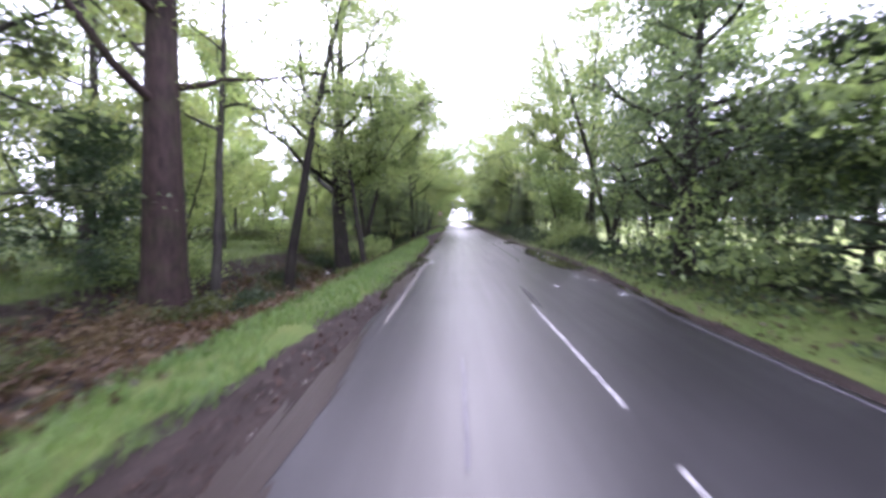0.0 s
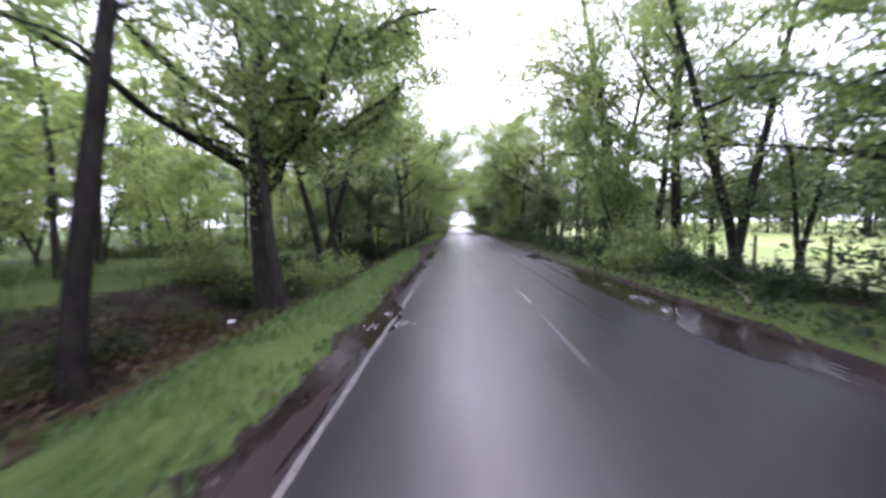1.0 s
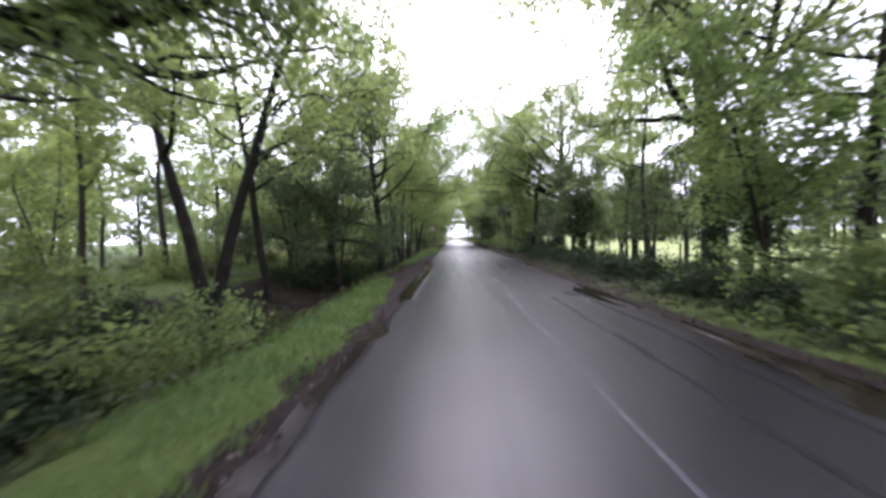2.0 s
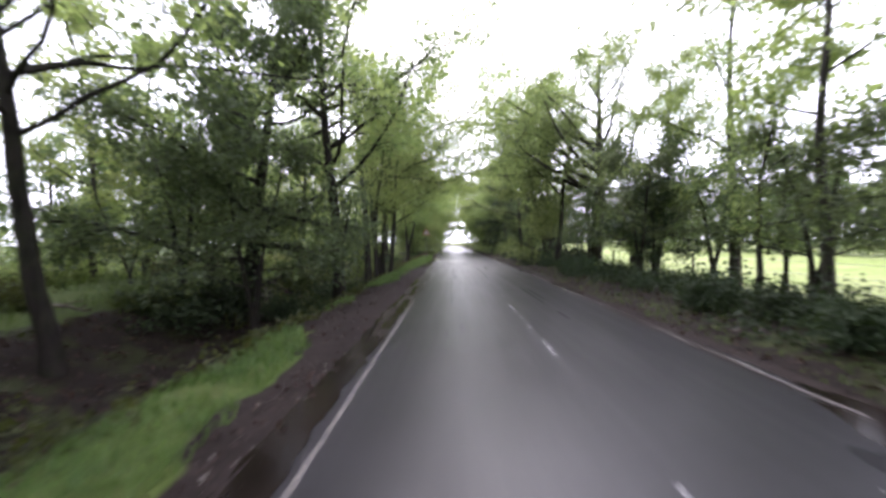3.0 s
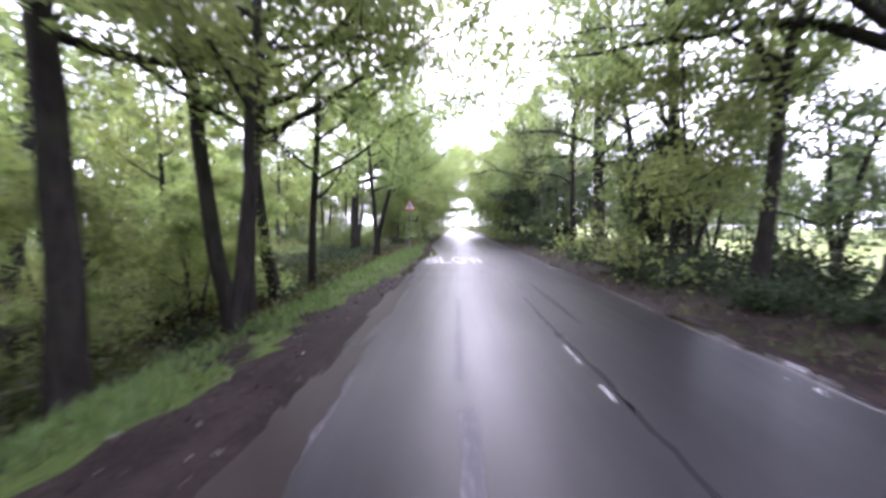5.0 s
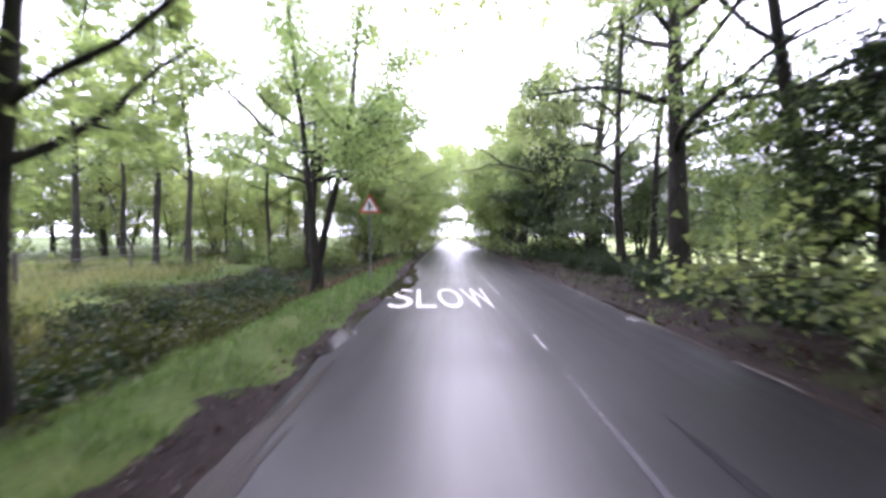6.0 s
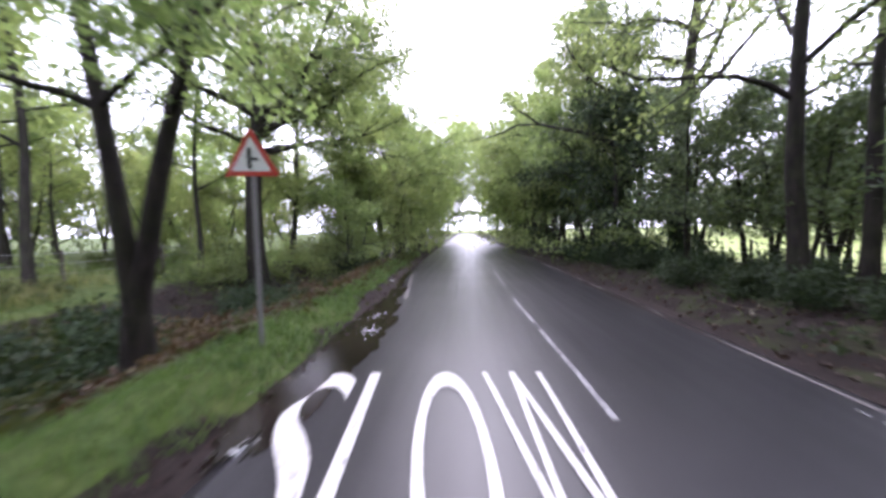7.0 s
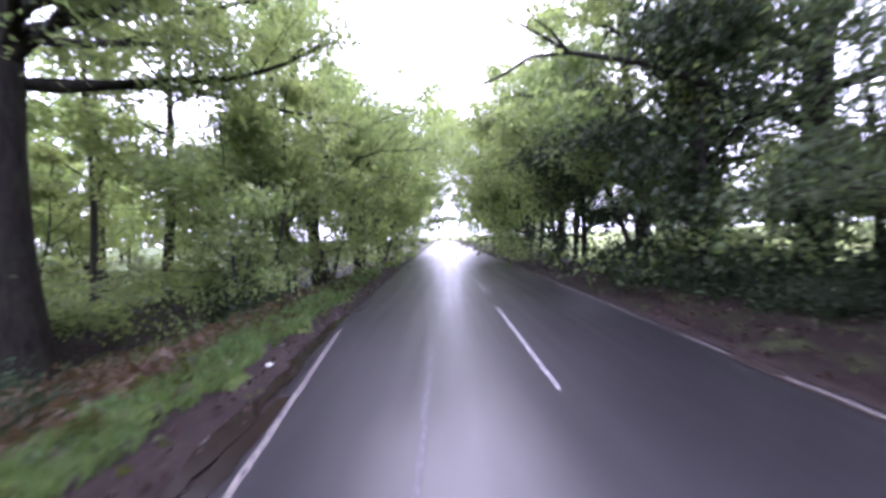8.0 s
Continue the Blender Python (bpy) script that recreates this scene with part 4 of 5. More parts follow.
# hedge and woodland trees: a few shapes, set out again and again
kinds = {
    "oak": tree_thing(tree_mesh(41, 15, 0.3, 3.4, 4.8, 14, 12000, 0.20, clump=0.9), BARK_OAK, LEAF_OAK, "leafy green oak in the roadside wood", group="roadside wood"),
    "ash": tree_thing(tree_mesh(42, 14, 0.2, 3.0, 3.8, 13, 9000, 0.19, lean=(0.04, 0), twist=0.08), BARK_THIN, LEAF_BIRCH, "slender light green tree in the roadside wood", group="roadside wood"),
    "thicket": tree_thing(tree_mesh(43, 8, 0.13, 0.8, 3.4, 13, 11000, 0.18, fork=0.5, clump=0.85, low_skirt=0.6), BARK_OAK, LEAF_OAK, "dense green thicket tree leafed to the ground", group="roadside wood"),
    # Second thicket shape: the left wood's haze is put into paler birch leaves.
    "hazel": tree_thing(tree_mesh(63, 8, 0.12, 0.8, 3.4, 13, 11000, 0.18, fork=0.4, clump=0.85, low_skirt=0.6), BARK_THIN, LEAF_BIRCH, "bright green hazel leafed to the ground", group="roadside wood"),
    "hazel_off": tree_thing(tree_mesh(64, 8.5, 0.12, 0.8, 3.4, 12, 4500, 0.30, fork=0.4, clump=0.9, low_skirt=0.6, lite=True), BARK_THIN, LEAF_BIRCH, "bright green hazel further along the lane", group="roadside wood"),
    "holly": tree_thing(tree_mesh(44, 6.5, 0.13, 0.7, 2.8, 13, 10000, 0.16, clump=0.75, low_skirt=0.6), BARK_OAK, LEAF_DARK, "dark dense holly leafed to the ground", group="roadside wood"),
    "birch": tree_thing(tree_mesh(45, 12, 0.13, 3.6, 2.4, 11, 3600, 0.21, clump=0.6, twist=0.1, lite=True), BARK_THIN, LEAF_BIRCH, "thin birch with sparse foliage standing in open woodland", group="open woodland"),
    "arch": tree_thing(tree_mesh(47, 13.5, 0.19, 4.6, 5.4, 17, 9500, 0.18, lean=(0.36, 0.05), clump=0.85, limb_rise=0.3, taper=0.3, lift=0.0, twist=0.04), BARK_OAK, LEAF_OAK, "tree leaning over the lane with loose foliage", group="roadside wood"),
    "field": tree_thing(tree_mesh(49, 11.5, 0.17, 2.6, 4.2, 14, 6000, 0.18, clump=0.75, limb_rise=0.1, twist=0.1), BARK_OAK, LEAF_OAK, "hedge oak with foliage hanging low over the bank", group="hedge trees beside the field"),
    "hawthorn": tree_thing(tree_mesh(66, 7.0, 0.14, 1.5, 3.0, 14, 5800, 0.17, clump=0.75, fork=0.9, limb_rise=0.1), BARK_OAK, LEAF_HEDGE, "dark hawthorn tree with low spreading foliage", group="hedge trees beside the field"),
    "over": tree_thing(tree_mesh(72, 13.5, 0.16, 4.2, 3.2, 11, 7600, 0.17, clump=0.75, twist=0.1, reach=8, span=7.0), BARK_OAK, LEAF_BIRCH, "slim tree with long limbs reaching over the lane", group="roadside wood"),
    "dark_oak": tree_thing(tree_mesh(71, 13, 0.24, 1.9, 4.4, 20, 7500, 0.17, clump=0.85, limb_rise=0.15, twist=0.08), BARK_OAK, LEAF_HEDGE, "dense dark-leaved oak hanging low over the hedge bank", group="hedge trees beside the field"),
    "scrub": tree_thing(tree_mesh(48, 8, 0.1, 1.2, 2.8, 11, 3400, 0.235, clump=0.8, fork=0.7, lite=True), BARK_THIN, LEAF_BIRCH, "young light green tree in open woodland", group="open woodland"),
    "oak_off": tree_thing(tree_mesh(51, 15, 0.3, 2.6, 5.0, 13, 5000, 0.33, clump=1.0, lite=True), BARK_OAK, LEAF_OAK, "leafy green oak further along the lane", group="roadside wood"),
    "thicket_off": tree_thing(tree_mesh(53, 8, 0.13, 0.8, 3.4, 12, 4500, 0.30, fork=0.5, clump=0.9, low_skirt=0.6, lite=True), BARK_OAK, LEAF_OAK, "dense thicket further along the lane", group="roadside wood"),
    # Haze and backlight over the far lane are put into these paler leaves.
    "arch_off": tree_thing(tree_mesh(57, 14, 0.22, 4.0, 5.2, 13, 4200, 0.34, lean=(0.36, 0), clump=1.0, taper=0.3, lift=0.0, twist=0.04, lite=True), BARK_OAK, LEAF_BIRCH, "tree arching over the lane further along", group="roadside wood"),
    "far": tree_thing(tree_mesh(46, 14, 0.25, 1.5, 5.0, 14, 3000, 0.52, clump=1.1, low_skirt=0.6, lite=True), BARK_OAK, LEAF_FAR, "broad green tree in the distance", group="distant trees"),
}
spots = (
    # right-hand hedge, before and along the way
    ("thicket", 8.0, 8.5, 0, 1.0), ("holly", 8.4, 10.0, 40, 0.8), ("ash", 9.0, 20.5, 10, 0.9), ("holly", 8.2, 5.0, 60, 1.1),
    ("thicket", 7.4, 34.0, 200, 0.8), ("hawthorn", 9.6, 42.5, 15, 0.75), ("hawthorn", 9.8, 46.5, 75, 0.7), ("birch", 9.0, 45.0, 160, 1.0), ("holly", 8.3, 36.5, 280, 0.6), ("ash", 9.5, 56.0, 30, 0.75),
    ("thicket", 7.0, 69.0, 10, 0.85), ("oak", 8.2, 72.5, 250, 1.0), ("holly", 8.0, 73.5, 100, 0.75), ("thicket", 8.3, 75.5, 310, 0.5),
    ("ash", -9.8, 101.5, 40, 0.95), ("dark_oak", 8.5, 100.0, 120, 1.0), ("hawthorn", 7.8, 91.5, 190, 0.75), ("hawthorn", 9.6, 88.5, 70, 0.7), ("hawthorn", 10.6, 91.5, 150, 0.8), ("thicket", 10.8, 85.0, 150, 0.4), ("hawthorn", 14.0, 93.0, 20, 0.8), ("hawthorn", 11.4, 50.0, 20, 0.7), ("hawthorn", 7.6, 53.0, 80, 0.72), ("hawthorn", 8.2, 62.0, 200, 0.6), ("holly", 7.0, 97.0, 5, 1.1), ("thicket", 6.9, 101.0, 150, 1.1), ("oak", 8.2, 103.5, 220, 1.0), ("holly", 6.8, 106.5, 60, 1.2), ("thicket", 6.6, 111.0, 20, 1.2),
    ("oak", 7.6, 114.0, 140, 1.0), ("thicket", 6.4, 118.0, 90, 1.2), ("oak", 7.4, 124.0, 10, 1.05), ("thicket", 6.2, 129.0, 230, 1.2), ("oak", 7.2, 135.0, 100, 1.0), ("thicket", 6.4, 141.0, 300, 1.2), ("oak", 12.0, 152.0, 180, 1.0), ("thicket", 13.0, 158.0, 55, 1.2),
    ("oak", 15.0, 166.0, 20, 1.0),
    # left-hand wood
    ("oak", -10.5, 6.0, 15, 1.0), ("ash", -13.5, 16.5, 70, 1.0), ("holly", -10.5, 13.5, 260, 0.7), ("scrub", -12.0, 20.0, 40, 0.85), ("scrub", -14.5, 24.0, 100, 0.9), ("scrub", -11.5, 30.5, 160, 0.6), ("hawthorn", -6.4, 48.4, 0, 0.85), ("hazel", -6.6, 61.5, 20, 0.5), ("hazel", -6.8, 66.5, 150, 0.5), ("hazel", -7.4, 70.0, 230, 0.55), ("hazel", -10.5, 73.0, 10, 0.5), ("thicket", -6.6, 103.0, 60, 0.75), ("holly", 8.7, 16.5, 0, 0.75), ("holly", 9.4, 20.0, 90, 0.7), ("ash", -10.5, 65.0, 100, 0.9),
    ("hazel", -12.5, 99.0, 190, 0.6), ("hazel", -5.4, 97.5, 80, 0.7), ("hazel", -5.4, 99.5, 140, 0.9), ("ash", -5.6, 103.0, 200, 0.9), ("hazel", -5.0, 106.5, 20, 1.0), ("oak", -6.6, 110.0, 310, 1.0),
    ("hazel", -4.8, 114.5, 260, 1.05), ("oak", -6.2, 120.0, 70, 1.0), ("hazel", -4.6, 125.0, 130, 1.1), ("oak", -6.0, 131.0, 190, 1.0), ("hazel", -4.9, 137.0, 240, 1.15), ("oak", -8.0, 145.0, 330, 1.0), ("hazel", -10.0, 153.0, 45, 1.2), ("oak", -13.0, 162.0, 95, 1.0),
    # trees reaching over the lane
    ("over", -8.0, 42.5, 0, 1.1), ("over", 8.4, 36.5, 180, 1.1), ("over", -4.7, 64.2, 5, 1.1), ("over", -5.2, 68.0, 10, 1.1), ("over", 7.2, 66.2, 185, 1.1), ("arch", 9.0, 75.5, 175, 1.0),
    ("over", -4.7, 104.5, 10, 0.8), ("over", -4.5, 111.0, -10, 0.9), ("over", 6.6, 107.5, 180, 0.8), ("over", 6.4, 115.0, 170, 0.9), ("over", -4.4, 120.0, 0, 0.95), ("over", 6.4, 125.0, 190, 0.95), ("over", -4.4, 130.0, 0, 1.0), ("over", 6.4, 136.0, 180, 1.0),
    ("arch", -5.8, 131.0, 0, 0.95), ("arch", 7.2, 137.0, 175, 1.0), ("arch", -6.4, 144.0, 15, 1.1), ("arch", 8.6, 150.0, 185, 1.1), ("arch", -7.0, 158.0, 0, 1.1),
    # hedge trees hanging over the field side
    ("holly", 8.4, 53.5, 20, 0.6), ("thicket", 9.2, 57.0, 80, 0.55),
    ("field", 8.8, 19.0, 0, 0.95), ("field", 9.0, 33.5, 190, 1.0), ("field", 8.9, 47.5, 250, 0.55), ("field", 10.2, 60.5, 20, 0.6), ("field", 10.5, 79.5, 140, 0.6),
    ("field", 10.2, 92.5, 320, 0.6), ("field", 8.8, 99.5, 45, 1.0),
    # low dark trees between the lane and the field
    ("hawthorn", 10.2, 16.0, 0, 0.85), ("hawthorn", 11.5, 21.5, 70, 0.95), ("hawthorn", 10.6, 26.5, 140, 0.85), ("hawthorn", 10.8, 32.0, 200, 0.95), 
    ("hawthorn", 10.6, 53.0, 100, 0.85), ("hawthorn", 9.6, 58.5, 170, 0.9), ("hawthorn", 10.4, 68.0, 240, 0.95), ("hawthorn", 11.5, 76.5, 300, 0.8), ("hawthorn", 11.0, 83.0, 20, 0.8), ("hawthorn", 10.6, 89.0, 90, 0.9), ("hawthorn", 9.6, 94.5, 150, 0.9), ("hawthorn", 9.2, 100.0, 210, 1.0), ("hawthorn", 9.0, 105.0, 280, 1.0),
    ("hawthorn", -9.6, 49.8, 155, 0.95), ("hawthorn", -10.6, 53.8, 40, 0.8), ("scrub", -12.5, 58.0, 225, 0.9), ("hawthorn", -13.5, 65.0, 5, 0.9), ("hazel", -8.2, 63.8, 20, 0.45), ("hazel", -7.4, 67.0, 120, 0.42), ("hazel", -9.5, 59.5, 210, 0.45), ("hawthorn", -11.0, 10.0, 40, 0.9), 
    ("scrub", -23.0, 84.0, 0, 1.1), ("scrub", -25.0, 91.0, 90, 1.2), ("scrub", -22.5, 98.0, 180, 1.1), ("scrub", -24.0, 105.0, 270, 1.2), ("scrub", -22.0, 112.0, 45, 1.2), ("ash", -26.0, 100.0, 0, 0.9), ("ash", -25.0, 88.0, 120, 0.85), ("scrub", -17.5, 108.0, 20, 1.1), ("scrub", -15.0, 116.0, 120, 1.1),
    # thin trees standing in the open wood
    ("birch", -13.0, 26.0, 0, 1.0), ("birch", -15.5, 31.0, 60, 1.1), ("birch", -11.5, 36.5, 110, 0.9), ("birch", -18.0, 38.0, 160, 1.15), ("birch", -13.5, 44.0, 200, 1.0), ("birch", -12.0, 62.0, 250, 1.0), ("birch", -14.5, 68.0, 290, 1.1), ("birch", -11.0, 72.0, 330, 0.9),
    ("birch", -12.8, 88.0, 20, 1.15), ("birch", -14.6, 88.2, 75, 1.1), ("birch", -17.0, 86.0, 130, 1.2), ("birch", -11.5, 95.0, 170, 1.0), ("birch", -17.5, 60.0, 210, 1.2), ("birch", -20.0, 77.0, 250, 1.25), ("birch", -13.0, 103.0, 10, 1.1), ("birch", -10.5, 99.0, 95, 0.9),
    ("birch", -21.0, 95.0, 15, 1.2), ("birch", -16.0, 54.0, 0, 1.1), ("birch", -22.0, 48.0, 100, 1.2), ("birch", -19.0, 24.0, 200, 1.2),
)
wood_rng = random.Random(5)
extra = []
for k in range(58):
    y = -2 + 2.1 * k
    x = -wood_rng.uniform(12, 27)
    if 56 < y < 96 and x > -24 or 12 < y < 47 and x > -16:
        continue
    extra.append((wood_rng.choice(["scrub", "scrub", "scrub", "birch"]), x, y, wood_rng.uniform(0, 360), wood_rng.uniform(0.6, 0.95)))
for kind, x, y, turn, size in spots + tuple(extra):
    if y > 113 and kind + "_off" in kinds:
        kind += "_off"
    copy_thing(kinds[kind], pose(x, y * STATION, ground_height(x, y) - 0.08, 0, 0, turn) @ Matrix.Diagonal((size, size, size, 1)))

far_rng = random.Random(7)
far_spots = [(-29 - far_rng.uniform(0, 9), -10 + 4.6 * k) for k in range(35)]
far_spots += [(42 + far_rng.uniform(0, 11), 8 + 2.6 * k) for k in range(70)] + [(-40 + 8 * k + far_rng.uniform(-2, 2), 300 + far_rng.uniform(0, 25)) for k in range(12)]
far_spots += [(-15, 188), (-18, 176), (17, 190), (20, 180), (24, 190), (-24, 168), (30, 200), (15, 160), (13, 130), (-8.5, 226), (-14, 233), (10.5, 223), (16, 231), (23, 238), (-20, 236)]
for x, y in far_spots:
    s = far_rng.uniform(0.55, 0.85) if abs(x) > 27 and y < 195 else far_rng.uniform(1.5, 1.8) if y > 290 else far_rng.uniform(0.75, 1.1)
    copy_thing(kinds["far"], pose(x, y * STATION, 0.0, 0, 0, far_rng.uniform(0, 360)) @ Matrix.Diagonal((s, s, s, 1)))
for key, (x, y) in {"oak": (-14.0, -3.0), "ash": (-11.0, -8.0), "thicket": (9.0, -4.0), "holly": (8.0, -9.0), "birch": (-16.0, 15.0), "arch": (-8.5, -14.0), "hazel": (-9.5, -4.0), "dark_oak": (11.5, -9.0), "over": (-12.0, -16.0), "hazel_off": (-12.0, -12.0), "field": (9.5, -12.0), "oak_off": (-13.0, -18.0), "thicket_off": (10.0, -16.0), "arch_off": (-15.0, -26.0), "scrub": (-18.0, -6.0), "hawthorn": (11.0, -6.0), "far": (-40.0, -25.0)}.items():
    kinds[key].matrix_basis = pose(x, y * STATION, ground_height(x, y) - 0.08)


# ---- bushes, brambles, bracken ----
def bush_mesh(seed, radius, height, leaf_n, leaf_size):
    rng = np.random.default_rng(seed)
    chunks, tips = [], []
    for k in range(14):
        a, out = rng.uniform(0, 6.28), rng.uniform(0.3, 1.0)
        cane = wander(rng, (0.25 * radius * math.cos(a), 0.25 * radius * math.sin(a), -0.1), (math.cos(a) * out, math.sin(a) * out, 1.2), height * 1.25, 6, 0.16, -0.14)
        chunks.append(tube(cane, 0.012 * np.linspace(1, 0.3, 7), 4))
        tips += [cane[3], cane[4], cane[5], cane[6]]
    tips = np.array(tips)
    scale = radius / np.percentile(np.linalg.norm(tips[:, :2], axis=1), 85)
    tips[:, :2] *= max(1.0, scale)
    tips = np.concatenate([tips, tips * np.array([1, 1, 0.35])])
    return join(chunks), leaves(rng, tips, 0.32 * radius ** 0.5, leaf_n, leaf_size, 0.8, 0.7)


def bush_thing(arrays, leaf, label, group):
    (wv, wf), (lv, lf) = arrays
    thing = tagged(new("bush"), label, "bush", group)
    link_mesh("cane_tangle", wv, wf, BARK_OAK, thing)
    link_mesh("foliage", lv, lf, leaf, thing)
    return thing


bushes = {
    "bramble": bush_thing(bush_mesh(61, 1.1, 0.9, 2200, 0.12), LEAF_BRAMBLE, "low tangled green bramble on the ditch bank", "brambles of the ditch"),
    "hedge": bush_thing(bush_mesh(62, 1.3, 1.5, 3800, 0.12), LEAF_OAK, "rounded green hedge bush on the bank", "bushes of the hedge bank"),
    # Gloom under the trees is put into this bush's near-black leaf colour.
    "dark": bush_thing(bush_mesh(63, 1.2, 1.1, 3300, 0.115), LEAF_DARK, "low shrub with the shade under the trees put into its dark leaves", "bushes of the hedge bank"),
    "rust": bush_thing(bush_mesh(64, 0.9, 0.6, 1500, 0.12), LEAF_RUST, "rusty brown bracken among the leaf litter", "bracken of the ditch"),
}
bush_rng = random.Random(12)
bush_spots = []
for k in range(46):
    y = 6 + 2.15 * k
    if y < 20:
        bush_spots.append(("dark", 8.0 + bush_rng.uniform(-0.3, 0.6), y, 0.65))
        continue
    open_gap = (19 < y < 33) or (47 < y < 66) or (73 < y < 93)
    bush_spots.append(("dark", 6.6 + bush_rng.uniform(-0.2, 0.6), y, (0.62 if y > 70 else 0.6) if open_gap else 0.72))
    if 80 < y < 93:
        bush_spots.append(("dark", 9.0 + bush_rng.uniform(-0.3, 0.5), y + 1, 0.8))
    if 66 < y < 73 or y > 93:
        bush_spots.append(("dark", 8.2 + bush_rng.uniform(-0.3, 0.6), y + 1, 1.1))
for k in range(58):
    y = 3 + 1.75 * k
    d = bush_rng.uniform(-8.5, -4.6)
    if 38 < y < 51:
        continue
    if 14 < y < 26:
        bush_spots.append((bush_rng.choice(["rust", "dark", "bramble"]), bush_rng.uniform(-8.0, -5.6), y, bush_rng.uniform(0.4, 0.6)))
        continue
    bush_spots.append((bush_rng.choice(["rust", "rust", "bramble"] if y < 13 else ["bramble", "bramble", "dark", "dark"] if y < 60 else ["bramble", "dark", "bramble", "rust"] if y < 84 else ["rust", "dark", "bramble", "dark"]), d, y, bush_rng.uniform(0.6, 1.0) * (1.0 if y < 84 else 0.6)))
bush_spots += [("bramble", -5.6, 74.5, 1.0), ("dark", -6.5, 76.5, 0.9), ("bramble", -6.8, 73.0, 1.1), ("bramble", -7.5, 78.0, 1.1), ("rust", -6.0, 78.5, 0.9), ("bramble", -5.9, 80.2, 0.8), ("dark", -8.2, 75.5, 0.8), ("hedge", -5.2, 31.5, 0.8), ("hedge", -6.0, 33.0, 0.9), ("dark", -8.4, 48.8, 1.3), ("rust", -5.4, 84.5, 0.9), ("rust", -5.6, 87.0, 0.8), ("dark", -6.2, 82.2, 0.8), ("dark", -7.4, 83.6, 0.9), ("rust", -6.6, 85.2, 1.0), ("dark", -5.0, 88.4, 0.7), ("dark", -6.4, 90.0, 0.9), ("rust", -4.6, 90.0, 0.8),
               ("rust", -4.9, 92.0, 0.8), ("dark", -4.6, 96.5, 1.0), ("hedge", 7.2, 29.5, 0.9), ("hedge", 6.9, 31.8, 0.85), ("hedge", 7.0, 28.0, 0.8)]
for k in range(14):
    bush_spots.append((bush_rng.choice(["bramble", "rust", "rust", "dark"]), -bush_rng.uniform(3.7, 4.6), 82.5 + 1.3 * k, bush_rng.uniform(0.35, 0.55)))
for k in range(40):
    if 4 < k < 13 and k % 2:
        continue
    bush_spots.append((bush_rng.choice(["bramble", "bramble", "hedge"]), -bush_rng.uniform(8.5, 20), 4 + 2.6 * k, bush_rng.uniform(0.8, 1.4) * (0.6 if 60 < 4 + 2.6 * k < 94 else 1)))
for kind, x, y, s in bush_spots:
    copy_thing(bushes[kind], pose(x, y * STATION, ground_height(x, y) - 0.05, 0, 0, bush_rng.uniform(0, 360)) @ Matrix.Diagonal((s, s, s * bush_rng.uniform(0.8, 1.15), 1)))
for key, (x, y) in {"bramble": (-6.5, 1.0), "hedge": (8.5, 1.0), "dark": (9.0, -1.5), "rust": (-7.5, 4.0)}.items():
    bushes[key].matrix_basis = pose(x, y * STATION, ground_height(x, y) - 0.05)


# ---- grass of the verges ----
def grass(name, seed, count, sample, height, label, blade=GRASS_BLADE):
    rng = np.random.default_rng(seed)
    at = np.array([p for p in (sample(rng) for k in range(count)) if p is not None])
    z = np.array([ground_height(x, y) for x, y in at])
    base = np.column_stack([at[:, 0], at[:, 1] * STATION, z - 0.02])
    n = len(base)
    a = rng.uniform(0, 6.28, n)
    h = height * rng.uniform(0.4, 1.3, n)
    lean = rng.normal(0, 0.5, (n, 2)) * h[:, None]
    w = np.column_stack([np.cos(a), np.sin(a), np.zeros(n)]) * rng.uniform(0.006, 0.013, (n, 1))
    mid = base + np.column_stack([lean * 0.35, h * 0.65])
    tip = base + np.column_stack([lean, h * 0.95])
    verts = np.stack([base - w, base + w, mid + w * 0.8, tip, mid - w * 0.8], 1).reshape(-1, 3)
    i = np.arange(n)[:, None] * 5
    quads = np.concatenate([i + np.array([[0, 1, 2, 4]]), i + np.array([[4, 2, 3, 3]])])
    tri = i + np.array([[4, 2, 3]])
    faces = np.concatenate([i + np.array([[0, 1, 2]]), i + np.array([[0, 2, 4]]), tri])
    return tagged(link_mesh(name, verts, faces, blade), label, "grass", kind="stuff")


def left_verge(rng):
    y = rng.uniform(1.5, 108)
    wide = float(np.interp(y, [0, 7, 12, 20, 34, 41, 44, 51, 55, 58, 62, 66, 70, 83.5, 87, 94], [0.8, 0.7, 0.3, 0.3, 0.4, 0.9, 2.0, 2.0, 0.9, 1.1, 0.95, 0.8, 0.4, 0.3, 0.7, 0.55]))
    reach = float(np.interp(y, [0, 10, 30, 44, 47, 56, 62, 68, 75, 80, 95], [2.2, 2.4, 2.3, 1.9, 2.0, 2.8, 2.7, 2.5, 2.2, 1.3, 0.9]))
    if 43 < y < 53:
        return None
    d = rng.uniform(wide, reach + 0.3)
    x = left_edge(y) - d
    return (x, y) if smooth_noise(x, y, 0.7 if 51 < y < 65 else 1.1, 71.0) > (0.08 if 51 < y < 65 else -0.25) + rng.uniform(-0.15, 0.15) else None


def right_verge(rng):
    y = rng.uniform(2, 108)
    keep = float(np.interp(y, [0, 35, 55, 70, 90], [1.0, 0.9, 0.5, 0.25, 0.15]))
    d = rng.uniform(0.25, 2.4)
    x = right_edge(y) + d
    return (x, y) if rng.uniform() < keep and smooth_noise(x, y, 1.1, 75.0) > -0.2 else None


def open_wood(rng):
    y, x = rng.uniform(10, 112), rng.uniform(-18, -9)
    return (x, y) if smooth_noise(x, y, 0.3, 79.0) > -0.1 else None


